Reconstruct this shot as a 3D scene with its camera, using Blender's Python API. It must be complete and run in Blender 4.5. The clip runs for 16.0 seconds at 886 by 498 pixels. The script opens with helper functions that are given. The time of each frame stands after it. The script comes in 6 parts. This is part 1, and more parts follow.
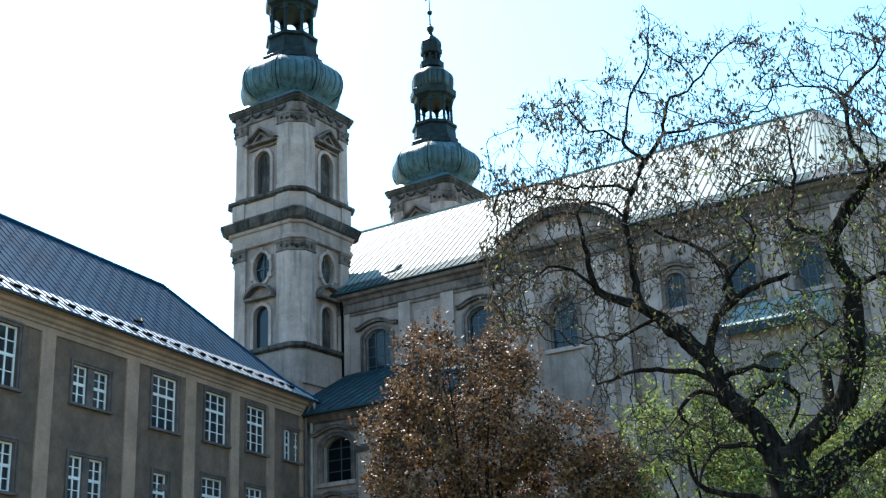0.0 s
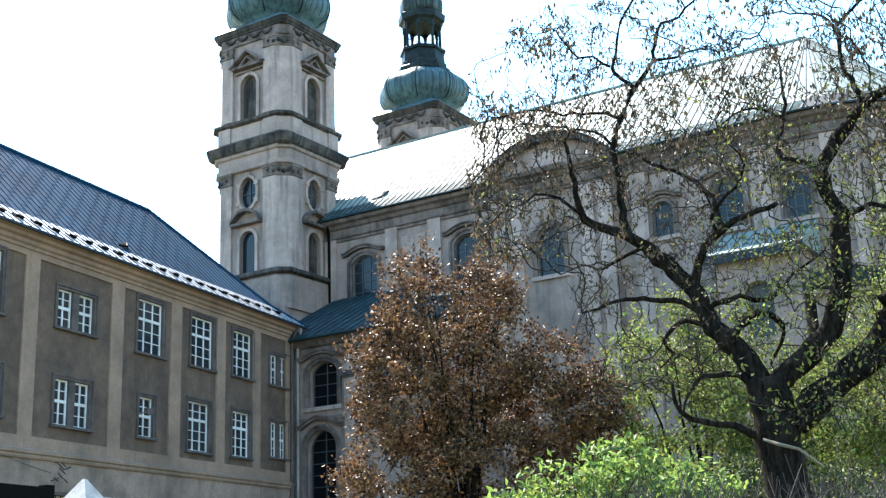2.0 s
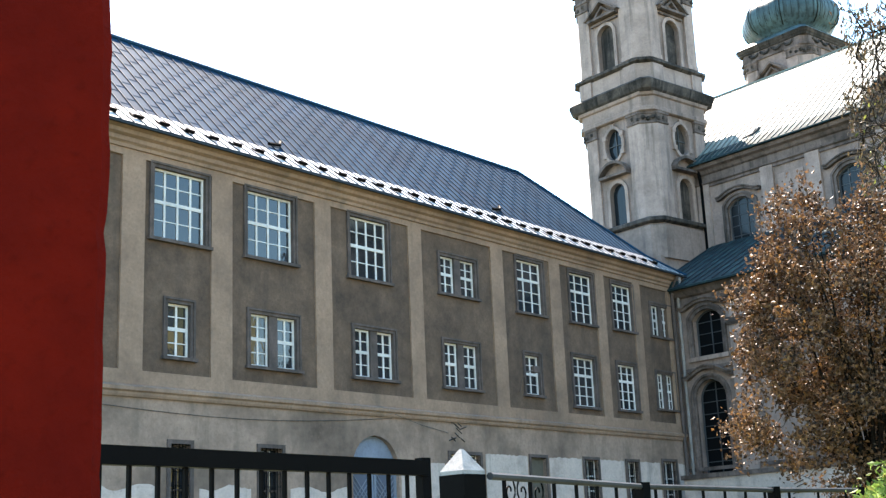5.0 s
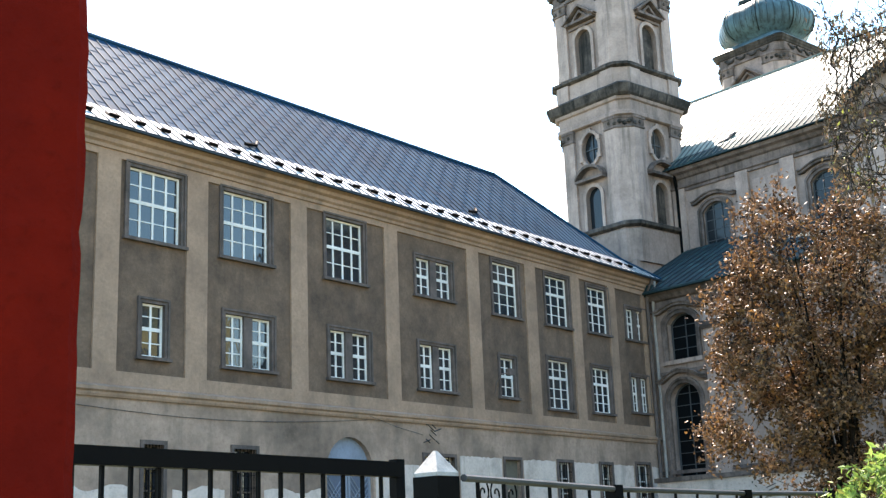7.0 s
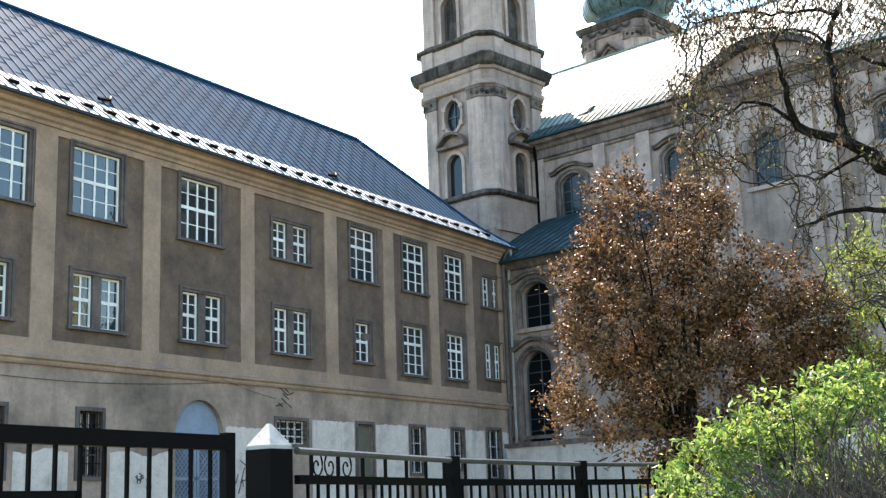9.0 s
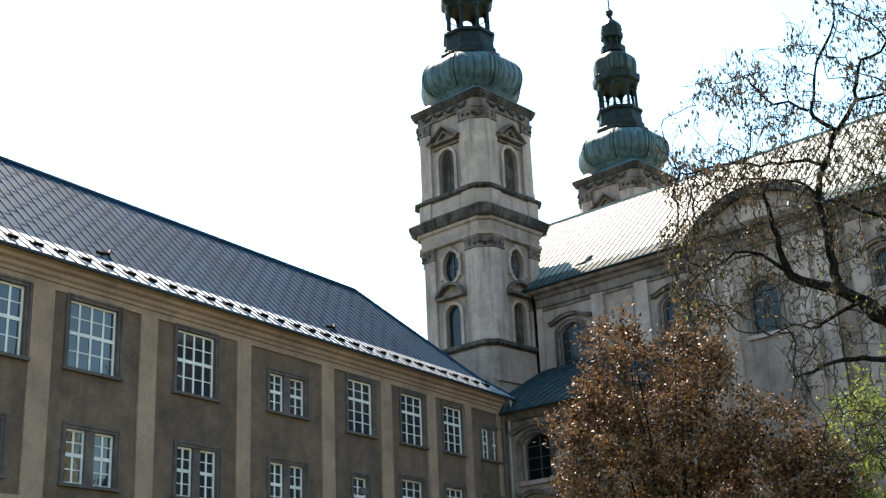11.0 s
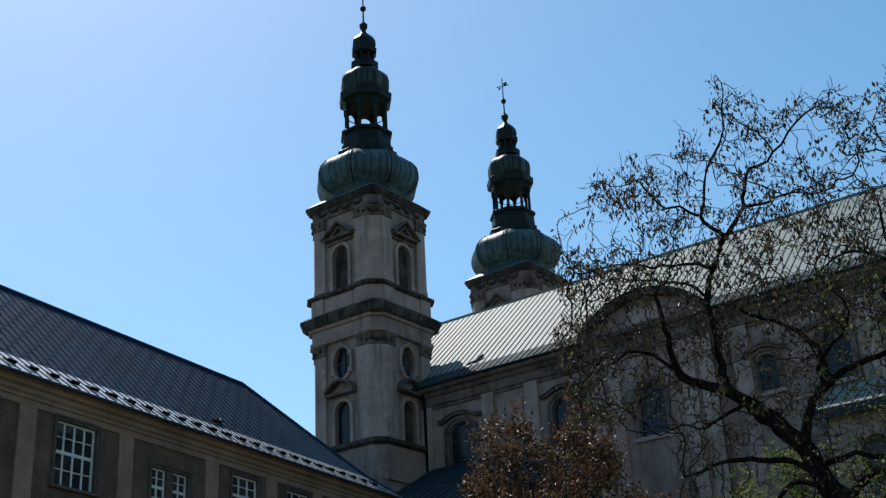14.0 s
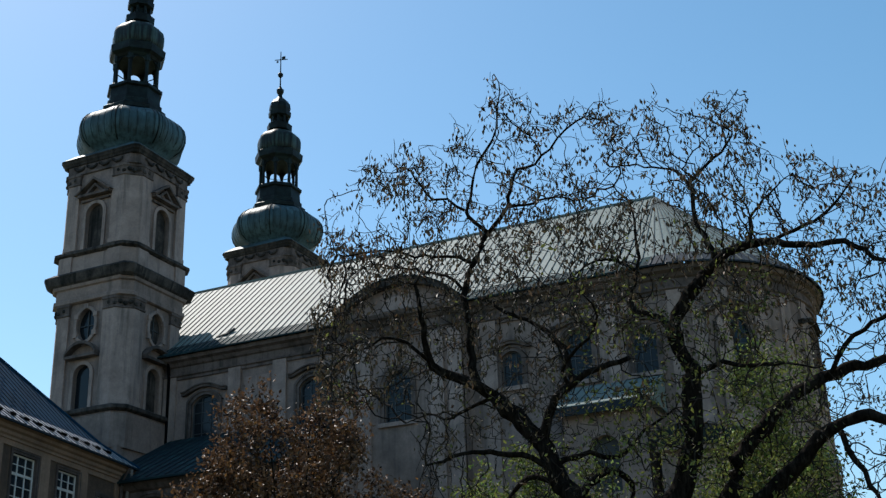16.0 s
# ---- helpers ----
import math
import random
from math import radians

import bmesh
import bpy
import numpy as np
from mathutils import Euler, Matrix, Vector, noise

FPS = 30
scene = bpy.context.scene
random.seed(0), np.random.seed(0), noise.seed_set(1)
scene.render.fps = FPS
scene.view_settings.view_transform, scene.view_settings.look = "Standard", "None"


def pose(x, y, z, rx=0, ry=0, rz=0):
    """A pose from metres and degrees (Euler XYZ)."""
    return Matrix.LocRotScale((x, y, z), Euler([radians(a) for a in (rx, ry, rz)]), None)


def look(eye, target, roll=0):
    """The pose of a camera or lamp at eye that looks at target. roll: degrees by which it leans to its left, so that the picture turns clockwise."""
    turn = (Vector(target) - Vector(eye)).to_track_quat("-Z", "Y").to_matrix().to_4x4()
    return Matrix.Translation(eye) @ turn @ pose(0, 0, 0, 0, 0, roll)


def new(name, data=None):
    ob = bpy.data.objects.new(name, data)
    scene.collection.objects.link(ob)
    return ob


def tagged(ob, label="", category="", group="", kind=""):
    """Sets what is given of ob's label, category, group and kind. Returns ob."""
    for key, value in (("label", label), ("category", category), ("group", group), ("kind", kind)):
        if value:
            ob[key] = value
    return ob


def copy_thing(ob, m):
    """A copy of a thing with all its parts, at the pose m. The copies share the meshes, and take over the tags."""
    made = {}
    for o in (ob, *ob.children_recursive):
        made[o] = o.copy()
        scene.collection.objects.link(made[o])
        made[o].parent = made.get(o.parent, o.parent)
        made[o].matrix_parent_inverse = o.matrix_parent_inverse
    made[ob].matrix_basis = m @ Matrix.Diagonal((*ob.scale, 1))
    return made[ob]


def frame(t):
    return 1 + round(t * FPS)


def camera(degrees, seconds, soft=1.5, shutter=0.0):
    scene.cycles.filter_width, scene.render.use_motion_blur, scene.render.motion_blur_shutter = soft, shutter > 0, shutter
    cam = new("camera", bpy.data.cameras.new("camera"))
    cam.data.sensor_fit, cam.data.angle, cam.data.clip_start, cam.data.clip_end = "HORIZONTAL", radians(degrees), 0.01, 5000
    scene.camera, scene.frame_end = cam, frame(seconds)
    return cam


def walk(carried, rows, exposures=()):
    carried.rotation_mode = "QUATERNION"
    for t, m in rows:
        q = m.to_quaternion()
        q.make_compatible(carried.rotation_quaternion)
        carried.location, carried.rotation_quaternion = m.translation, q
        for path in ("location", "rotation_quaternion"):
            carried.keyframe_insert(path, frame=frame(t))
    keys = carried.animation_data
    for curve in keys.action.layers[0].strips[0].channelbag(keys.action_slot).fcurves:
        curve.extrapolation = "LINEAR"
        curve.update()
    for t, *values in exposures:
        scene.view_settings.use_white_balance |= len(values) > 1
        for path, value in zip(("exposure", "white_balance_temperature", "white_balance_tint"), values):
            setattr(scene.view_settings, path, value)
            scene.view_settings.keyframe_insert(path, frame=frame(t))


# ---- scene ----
cam = camera(40.00, 16.0, soft=1.35)
# seconds, place, and tilt, lean and turn of the hand-held camera
ROWS = [
    (0, 0.243, -0.635, 1.358, 109.08, 2.30, 33.26),
    (0.5, 0.236, -0.619, 1.371, 108.29, 2.21, 33.02),
    (1, 0.221, -0.588, 1.399, 107.31, 2.15, 32.79),
    (1.5, 0.197, -0.574, 1.418, 106.41, 2.03, 32.58),
    (2, 0.181, -0.476, 1.425, 105.59, 2.04, 32.57),
    (2.5, 0.150, -0.424, 1.454, 104.96, 2.10, 33.12),
    (3, 0.153, -0.241, 1.524, 104.45, 2.25, 35.72),
    (3.5, 0.144, -0.201, 1.539, 104.24, 2.19, 39.64),
    (4, 0.014, -0.046, 1.565, 104.15, 2.10, 44.52),
    (4.5, -0.126, 0.050, 1.581, 104.07, 2.29, 48.06),
    (4.7, -0.147, 0.073, 1.583, 104.04, 2.35, 49.24),
    (5.75, -0.180, 0.091, 1.593, 104.06, 2.28, 52.61),
    (6.8, -0.213, 0.104, 1.603, 104.13, 2.22, 50.51),
    (7, -0.146, 0.075, 1.582, 104.07, 2.18, 49.58),
    (7.5, -0.120, 0.064, 1.616, 103.51, 1.96, 47.00),
    (8, -0.050, 0.095, 1.618, 102.33, 1.96, 44.65),
    (8.2, -0.024, 0.100, 1.624, 101.82, 1.94, 43.98),
    (9.25, 0.009, 0.222, 1.679, 102.38, 2.11, 42.66),
    (10.3, 0.042, 0.343, 1.735, 106.29, 2.28, 43.02),
    (10.5, 0.038, 0.355, 1.719, 107.05, 2.36, 43.07),
    (11, 0.035, 0.341, 1.719, 109.14, 2.43, 43.08),
    (11.5, 0.033, 0.295, 1.676, 111.19, 2.57, 43.12),
    (12, 0.038, 0.242, 1.658, 112.80, 2.62, 43.10),
    (12.5, 0.051, 0.217, 1.628, 113.20, 2.81, 42.95),
    (13, 0.046, 0.210, 1.608, 113.19, 2.93, 42.05),
    (13.5, 0.004, 0.257, 1.638, 113.27, 2.90, 40.40),
    (14, -0.059, 0.302, 1.649, 113.52, 2.77, 37.72),
    (14.5, -0.080, 0.256, 1.628, 113.73, 2.48, 34.66),
    (15, -0.143, 0.331, 1.670, 113.60, 2.17, 31.39),
    (15.5, -0.176, 0.357, 1.669, 113.10, 1.92, 28.42),
    (16, -0.192, 0.404, 1.705, 112.11, 1.90, 25.18),
]
EXPOSURES = [(0.0, 2.12, 6150, 7), (1.0, 2.36, 6250, 8), (2.0, 2.68, 6550, 11), (3.0, 2.76, 7000, 15), (4.0, 2.74, 7200, 16), (7.0, 2.82, 7400, 17), (8.2, 2.82, 7400, 17), (10.5, 2.5, 7400, 14), (11.5, 1.52, 7700, 13),
             (12.5, 0.68, 6900, 11), (14.0, 0.3, 6250, 10), (16.0, 0.42, 6450, 11)]
walk(cam, [(t, pose(x, y, z, a, b, c)) for t, x, y, z, a, b, c in ROWS], EXPOSURES)

# ---- light ----
SUN_AZ, SUN_EL = radians(-65), radians(55)
sun_dir = Vector((math.sin(SUN_AZ) * math.cos(SUN_EL), math.cos(SUN_AZ) * math.cos(SUN_EL), math.sin(SUN_EL)))
world = bpy.data.worlds.new("sky")
scene.world = world
world.use_nodes = True
wn = world.node_tree.nodes
sky = wn.new("ShaderNodeTexSky")
sky.sky_type, sky.sun_disc = "NISHITA", False
sky.sun_elevation, sky.sun_rotation = SUN_EL, SUN_AZ
sky.air_density, sky.dust_density, sky.ozone_density = 1.0, 0.6, 1.0
wn["Background"].inputs["Strength"].default_value = 0.12
hue = wn.new("ShaderNodeHueSaturation")
hue.inputs["Hue"].default_value, hue.inputs["Saturation"].default_value = 0.484, 1.22
world.node_tree.links.new(sky.outputs[0], hue.inputs["Color"])
world.node_tree.links.new(hue.outputs[0], wn["Background"].inputs["Color"])
sun_data = bpy.data.lights.new("sun", "SUN")
sun_data.energy, sun_data.angle, sun_data.color = 3.6, radians(0.6), (1.0, 0.95, 0.87)
sun = new("sun", sun_data)
sun.matrix_world = look(sun_dir * 200, (0, 0, 0))


# ---- materials ----
def nodes_of(name):
    m = bpy.data.materials.new(name)
    m.use_nodes = True
    nt = m.node_tree
    return m, nt, nt.nodes["Principled BSDF"]


def noise_node(nt, scale, stretch=(1, 1, 1), detail=4.0, rough=0.6, space="Object"):
    tc = nt.nodes.new("ShaderNodeTexCoord")
    mp = nt.nodes.new("ShaderNodeMapping")
    mp.inputs["Scale"].default_value = stretch
    nz = nt.nodes.new("ShaderNodeTexNoise")
    nz.inputs["Scale"].default_value = scale
    nz.inputs["Detail"].default_value = detail
    nz.inputs["Roughness"].default_value = rough
    nt.links.new(tc.outputs[space], mp.inputs[0])
    nt.links.new(mp.outputs[0], nz.inputs["Vector"])
    return nz.outputs["Fac"]


def ramp(nt, fac, lo, hi):
    r = nt.nodes.new("ShaderNodeMapRange")
    r.inputs["From Min"].default_value, r.inputs["From Max"].default_value = lo, hi
    nt.links.new(fac, r.inputs["Value"])
    return r.outputs["Result"]


def mixed(nt, fac, a, b, blend="MIX"):
    mx = nt.nodes.new("ShaderNodeMix")
    mx.data_type, mx.blend_type = "RGBA", blend
    if isinstance(fac, float):
        mx.inputs["Factor"].default_value = fac
    else:
        nt.links.new(fac, mx.inputs["Factor"])
    for key, v in (("A", a), ("B", b)):
        sock = [s for s in mx.inputs if s.name == key and s.type == "RGBA"][0]
        if isinstance(v, tuple):
            sock.default_value = (*v, 1)
        else:
            nt.links.new(v, sock)
    return [s for s in mx.outputs if s.type == "RGBA"][0]


def bumped(nt, bsdf, fac, strength, distance=0.02):
    b = nt.nodes.new("ShaderNodeBump")
    b.inputs["Strength"].default_value, b.inputs["Distance"].default_value = strength, distance
    nt.links.new(fac, b.inputs["Height"])
    nt.links.new(b.outputs[0], bsdf.inputs["Normal"])


def surface(name, base, stain, rough=0.85, metal=0.0, grain=9.0, patch=0.45, streak=None, streak_col=None, bump=0.25,
            patch_range=(0.42, 0.68), grain_amount=0.35, streak_scale=(1.6, 1.6, 0.12), streak_range=(0.5, 0.72), mottle=0.1, cloud=2.4):
    """Two scales of variation, and rain streaks where asked for."""
    m, nt, p = nodes_of(name)
    big = ramp(nt, noise_node(nt, patch), *patch_range)
    col = mixed(nt, big, base, stain)
    fine = noise_node(nt, grain, detail=6)
    dark = tuple(c * (1 - grain_amount) for c in base)
    col = mixed(nt, ramp(nt, fine, 0.55, 0.8), col, dark)
    if streak_col:
        st = ramp(nt, noise_node(nt, streak, streak_scale, 5), *streak_range)
        col = mixed(nt, st, col, streak_col)
    for scale, amount in ((cloud, mottle), (cloud * 5.3, mottle * 0.7)):
        tone = ramp(nt, noise_node(nt, scale, detail=7, rough=0.68), 0.3, 0.7)
        grey = nt.nodes.new("ShaderNodeMapRange")
        grey.inputs["To Min"].default_value, grey.inputs["To Max"].default_value = 1 - amount, 1 + amount
        nt.links.new(tone, grey.inputs["Value"])
        col = mixed(nt, 1.0, col, grey.outputs["Result"], "MULTIPLY")
    nt.links.new(col, p.inputs["Base Color"])
    p.inputs["Roughness"].default_value, p.inputs["Metallic"].default_value = rough, metal
    if bump:
        bumped(nt, p, fine, bump)
    return m


PLASTER = surface("beige_plaster", (0.294, 0.183, 0.128), (0.188, 0.116, 0.0819), patch=0.35, streak=1.0, streak_col=(0.139, 0.1, 0.0738), streak_scale=(1.5, 1.5, 0.12), streak_range=(0.54, 0.84), mottle=0.2, cloud=1.6, bump=0.4)
PANEL = surface("grey_render", (0.135, 0.0831, 0.057), (0.0744, 0.0461, 0.0328), rough=0.95, grain=30, patch=0.55, patch_range=(0.4, 0.66), streak=1.0, streak_col=(0.059, 0.0385, 0.0303), streak_scale=(1.7, 1.7, 0.16), streak_range=(0.53, 0.8), bump=0.8, mottle=0.26, cloud=1.9)
GROUND_PLASTER = surface("grey_beige_base_plaster", (0.305, 0.202, 0.155), (0.0892, 0.059, 0.0441), patch=0.3, patch_range=(0.46, 0.72), streak=0.9, streak_col=(0.107, 0.0804, 0.0615), streak_scale=(1.1, 1.1, 0.2), streak_range=(0.52, 0.78), mottle=0.24, cloud=1.1)
WHITEWASH = surface("whitewash", (0.531, 0.421, 0.374), (0.36, 0.28, 0.244), patch=0.8, patch_range=(0.5, 0.7), streak=1.0, streak_col=(0.221, 0.201, 0.18), streak_range=(0.57, 0.8), mottle=0.14)
TRIM = surface("grey_window_stone", (0.105, 0.0746, 0.0664), (0.0508, 0.0377, 0.0336), grain=14, patch=1.4, mottle=0.26, cloud=4.0, streak=2.2, streak_col=(0.041, 0.0312, 0.0279), streak_range=(0.5, 0.75), bump=0.4)
CHURCH = surface("church_plaster", (0.28, 0.195, 0.164), (0.174, 0.121, 0.1), streak=1.3, streak_col=(0.0697, 0.0541, 0.0476), streak_range=(0.5, 0.8), mottle=0.2, cloud=1.4)
PILASTER = surface("pale_church_plaster", (0.358, 0.254, 0.216), (0.236, 0.164, 0.138), streak=1.6, streak_col=(0.082, 0.0648, 0.0566), streak_range=(0.5, 0.8), mottle=0.2, cloud=1.7)
# Both cornice colours are darkened for shadow under ledges, on top of soot streaks.
STONE = surface("weathered_shade_dark_stone", (0.0968, 0.0771, 0.0672), (0.0246, 0.0213, 0.0189), patch=0.9, patch_range=(0.36, 0.62), grain=12, streak=2.2, streak_col=(0.018, 0.0164, 0.0148), streak_range=(0.48, 0.66), bump=0.5, mottle=0.3, cloud=3.0)
CORNICE = surface("soot_and_shade_cornice", (0.164, 0.121, 0.107), (0.0615, 0.0467, 0.041), patch=0.8, grain=12, streak=1.8, streak_col=(0.041, 0.0336, 0.0295), bump=0.4, mottle=0.24, cloud=2.6)
SILVER = surface("grey_sheet_metal", (0.2, 0.24, 0.22), (0.155, 0.188, 0.171), rough=0.6, grain=4, patch=0.3, bump=0.05, streak=0.8, streak_col=(0.155, 0.165, 0.139), streak_range=(0.56, 0.8))
SEAM = surface("dark_sheet_seam", (0.026, 0.034, 0.042), (0.018, 0.023, 0.03), rough=0.7, bump=0.0)
GREY_SEAM = surface("grey_sheet_seam", (0.085, 0.1, 0.092), (0.06, 0.07, 0.066), rough=0.7, bump=0.0)
DARK_SHEET = surface("dark_blue_green_sheet", (0.021, 0.0385, 0.0434), (0.014, 0.0252, 0.028), rough=0.7, grain=4, bump=0.1, streak=1.0, streak_col=(0.035, 0.075, 0.075))
BLUE_SHEET = surface("blue_grey_roof_sheet", (0.007, 0.042, 0.082), (0.005, 0.031, 0.061), rough=0.75, grain=4, bump=0.08, streak=0.7, streak_col=(0.008, 0.026, 0.052))
ZINC = surface("bright_zinc_sheet", (0.59, 0.59, 0.598), (0.502, 0.502, 0.509), rough=0.35, metal=0.15, grain=5, bump=0.06)
ZINC_PIPE = surface("dull_zinc_pipe", (0.246, 0.213, 0.197), (0.148, 0.127, 0.115), rough=0.6, grain=6, patch=1.5, bump=0.05)
COPPER = surface("green_copper_patina", (0.069, 0.124, 0.141), (0.0331, 0.0602, 0.0686), rough=0.5, patch=0.7, grain=7, streak=2.0,
                 streak_col=(0.017, 0.023, 0.022), streak_scale=(2.2, 2.2, 0.12), streak_range=(0.45, 0.75), bump=0.12)
OLD_COPPER = surface("old_dark_copper_patina", (0.05, 0.085, 0.08), (0.022, 0.034, 0.032), rough=0.5, patch=0.9, grain=7, streak=2.0,
                     streak_col=(0.012, 0.015, 0.015), streak_scale=(3.6, 3.6, 0.1), streak_range=(0.4, 0.58), bump=0.12)
DARK_COPPER = surface("dark_copper", (0.009, 0.011, 0.011), (0.02, 0.033, 0.031), rough=0.5, metal=0.3, patch=1.2, grain=8, bump=0.2)
WHITE_PAINT = surface("white_window_paint", (0.66, 0.62, 0.60), (0.5, 0.47, 0.45), rough=0.5, bump=0.0, grain_amount=0.1)
DARK_FRAME = surface("dark_window_frame", (0.05, 0.055, 0.06), (0.035, 0.037, 0.04), rough=0.6, bump=0.0)
BLACK_IRON = surface("black_painted_iron", (0.0022, 0.0022, 0.0025), (0.004, 0.0035, 0.003), rough=0.6, grain=20, bump=0.1)
WORN_IRON = surface("worn_grey_iron", (0.03, 0.03, 0.031), (0.009, 0.009, 0.009), rough=0.6, grain=20, patch=3.0, bump=0.1)
GATE_WOOD = surface("blue_grey_gate_paint", (0.082, 0.0968, 0.139), (0.0615, 0.0738, 0.107), rough=0.7, bump=0.1)
LUNETTE = surface("pale_blue_painted_board", (0.197, 0.226, 0.295), (0.164, 0.189, 0.246), rough=0.7, bump=0.0)
RED = surface("red_painted_render", (0.115, 0.0054, 0.0021), (0.082, 0.0041, 0.0021), rough=0.85, grain=22, patch=2.0, bump=0.5)
CAP_STONE = surface("white_painted_cap", (0.279, 0.262, 0.246), (0.164, 0.156, 0.148), rough=0.85, grain=25, patch=6.0, mottle=0.2, cloud=14.0)
BARK = surface("fissured_grey_bark", (0.0165, 0.0128, 0.0102), (0.026, 0.021, 0.017), rough=0.95, grain=16, patch=3, bump=1.0, streak=7.0, streak_col=(0.006, 0.005, 0.004), streak_scale=(2.5, 2.5, 0.35), streak_range=(0.45, 0.6), mottle=0.25, cloud=6.0)
DRY_TWIG = surface("dry_pale_twig", (0.06, 0.042, 0.031), (0.028, 0.02, 0.015), rough=0.9, bump=0.0, patch=2.0)
TWIG = surface("brown_twig", (0.024, 0.018, 0.014), (0.016, 0.012, 0.01), rough=0.9, bump=0.0)
SOIL = surface("garden_soil_and_grass", (0.075, 0.095, 0.03), (0.10, 0.085, 0.05), grain=14, patch=0.5, bump=0.6)
ASPHALT = surface("worn_asphalt", (0.055, 0.055, 0.055), (0.075, 0.073, 0.07), grain=40, patch=0.6, bump=0.4)
YELLOW_WALL = surface("yellow_house_plaster", (0.732, 0.59, 0.236), (0.637, 0.507, 0.201))
TILE = surface("orange_roof_tiles", (0.42, 0.16, 0.08), (0.30, 0.11, 0.06), grain=10, bump=0.4)
INK = surface("black_spray_paint", (0.03, 0.03, 0.035), (0.05, 0.05, 0.05), rough=0.6, bump=0.0)
ROOM = surface("dark_room_wall", (0.07, 0.07, 0.07), (0.05, 0.05, 0.05), bump=0.0)


for dull in (RED, BLACK_IRON, BARK, TWIG, STONE, DARK_SHEET, BLUE_SHEET, COPPER, OLD_COPPER, CORNICE, SILVER, DARK_COPPER, SEAM):
    dull.node_tree.nodes["Principled BSDF"].inputs["Specular IOR Level"].default_value = 0.04 if dull in (RED, BLACK_IRON, BARK, BLUE_SHEET, DARK_SHEET) else 0.15


def glass(name, tint, rough=0.04, ior=1.9):
    m, nt, p = nodes_of(name)
    p.inputs["Base Color"].default_value = (*tint, 1)
    p.inputs["Roughness"].default_value = rough
    p.inputs["IOR"].default_value = ior
    bumped(nt, p, noise_node(nt, 2.5, detail=2), 0.12, 0.02)
    return m


GLASS = glass("old_window_glass", (0.02, 0.022, 0.026), ior=1.68)
BLACK_GLASS = glass("dark_chapel_glass", (0.004, 0.005, 0.006), 0.3, 1.2)
DARK_GLASS = glass("dusty_church_glass", (0.012, 0.015, 0.018), 0.12, 1.34)


def leafy(name, a, b, translucent=0.3, rough=0.58, gloss=0.3):
    m, nt, p = nodes_of(name)
    geo = nt.nodes.new("ShaderNodeNewGeometry")
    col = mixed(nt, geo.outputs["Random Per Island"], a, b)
    nt.links.new(col, p.inputs["Base Color"])
    p.inputs["Roughness"].default_value = rough
    p.inputs["Specular IOR Level"].default_value = gloss
    tr = nt.nodes.new("ShaderNodeBsdfTranslucent")
    nt.links.new(col, tr.inputs["Color"])
    mix = nt.nodes.new("ShaderNodeMixShader")
    mix.inputs[0].default_value = translucent
    out = nt.nodes["Material Output"]
    nt.links.new(p.outputs[0], mix.inputs[1])
    nt.links.new(tr.outputs[0], mix.inputs[2])
    nt.links.new(mix.outputs[0], out.inputs["Surface"])
    return m


# Near-black to bright leaf tones also carry the crown's sun and shade contrast.
BROWN_LEAF = leafy("copper_brown_leaf_lit_to_shaded", (0.004, 0.0022, 0.0016), (0.265, 0.145, 0.078), 0.18, 0.52, 0.24)
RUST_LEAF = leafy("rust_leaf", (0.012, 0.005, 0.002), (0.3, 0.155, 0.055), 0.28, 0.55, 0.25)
GREEN_LEAF = leafy("fresh_green_leaf", (0.028, 0.064, 0.014), (0.28, 0.4, 0.09), 0.42)
LIME_LEAF = leafy("yellow_green_leaf", (0.022, 0.034, 0.01), (0.23, 0.25, 0.06), 0.4)
# Darker copy of the green leaf, with the understory's shade in its colour.
DARK_LEAF = leafy("green_leaf_with_painted_shade", (0.012, 0.022, 0.008), (0.06, 0.085, 0.025), 0.2)
DRY_LEAF = leafy("dry_hanging_leaf", (0.035, 0.027, 0.018), (0.11, 0.085, 0.048), 0.3)
FLOWER = leafy("yellow_flower", (0.42, 0.32, 0.02), (0.26, 0.28, 0.04), 0.3)
GRASS = leafy("grass_blade", (0.06, 0.11, 0.02), (0.13, 0.19, 0.04), 0.3)


# ---- mesh helpers ----
def empty(name, m, label, category, group="", kind=""):
    ob = new(name)
    ob.matrix_basis = m
    ob.empty_display_size = 0.3
    return tagged(ob, label, category, group, kind)


def finish(bm, material, name, smooth=False):
    me = bpy.data.meshes.new(name)
    bmesh.ops.recalc_face_normals(bm, faces=bm.faces)
    bm.to_mesh(me)
    bm.free()
    for mt in material if isinstance(material, (list, tuple)) else [material]:
        me.materials.append(mt)
    if smooth:
        for p in me.polygons:
            p.use_smooth = True
    return me


def part(name, bm, material, parent, label="", smooth=False):
    ob = new(name, finish(bm, material, name, smooth))
    ob.parent = parent
    return tagged(ob, label)


def thing(name, bm, material, label, category, kind="", group="", smooth=False, m=None):
    ob = new(name, finish(bm, material, name, smooth))
    if m is not None:
        ob.matrix_basis = m
    return tagged(ob, label, category, group, kind)


def box(bm, x0, x1, y0, y1, z0, z1):
    v = [bm.verts.new((x, y, z)) for x in (x0, x1) for y in (y0, y1) for z in (z0, z1)]
    for f in ((0, 1, 3, 2), (4, 6, 7, 5), (0, 4, 5, 1), (2, 3, 7, 6), (0, 2, 6, 4), (1, 5, 7, 3)):
        bm.faces.new([v[i] for i in f])


def boxes(*lists):
    bm = bmesh.new()
    for b in lists:
        box(bm, *b)
    return bm


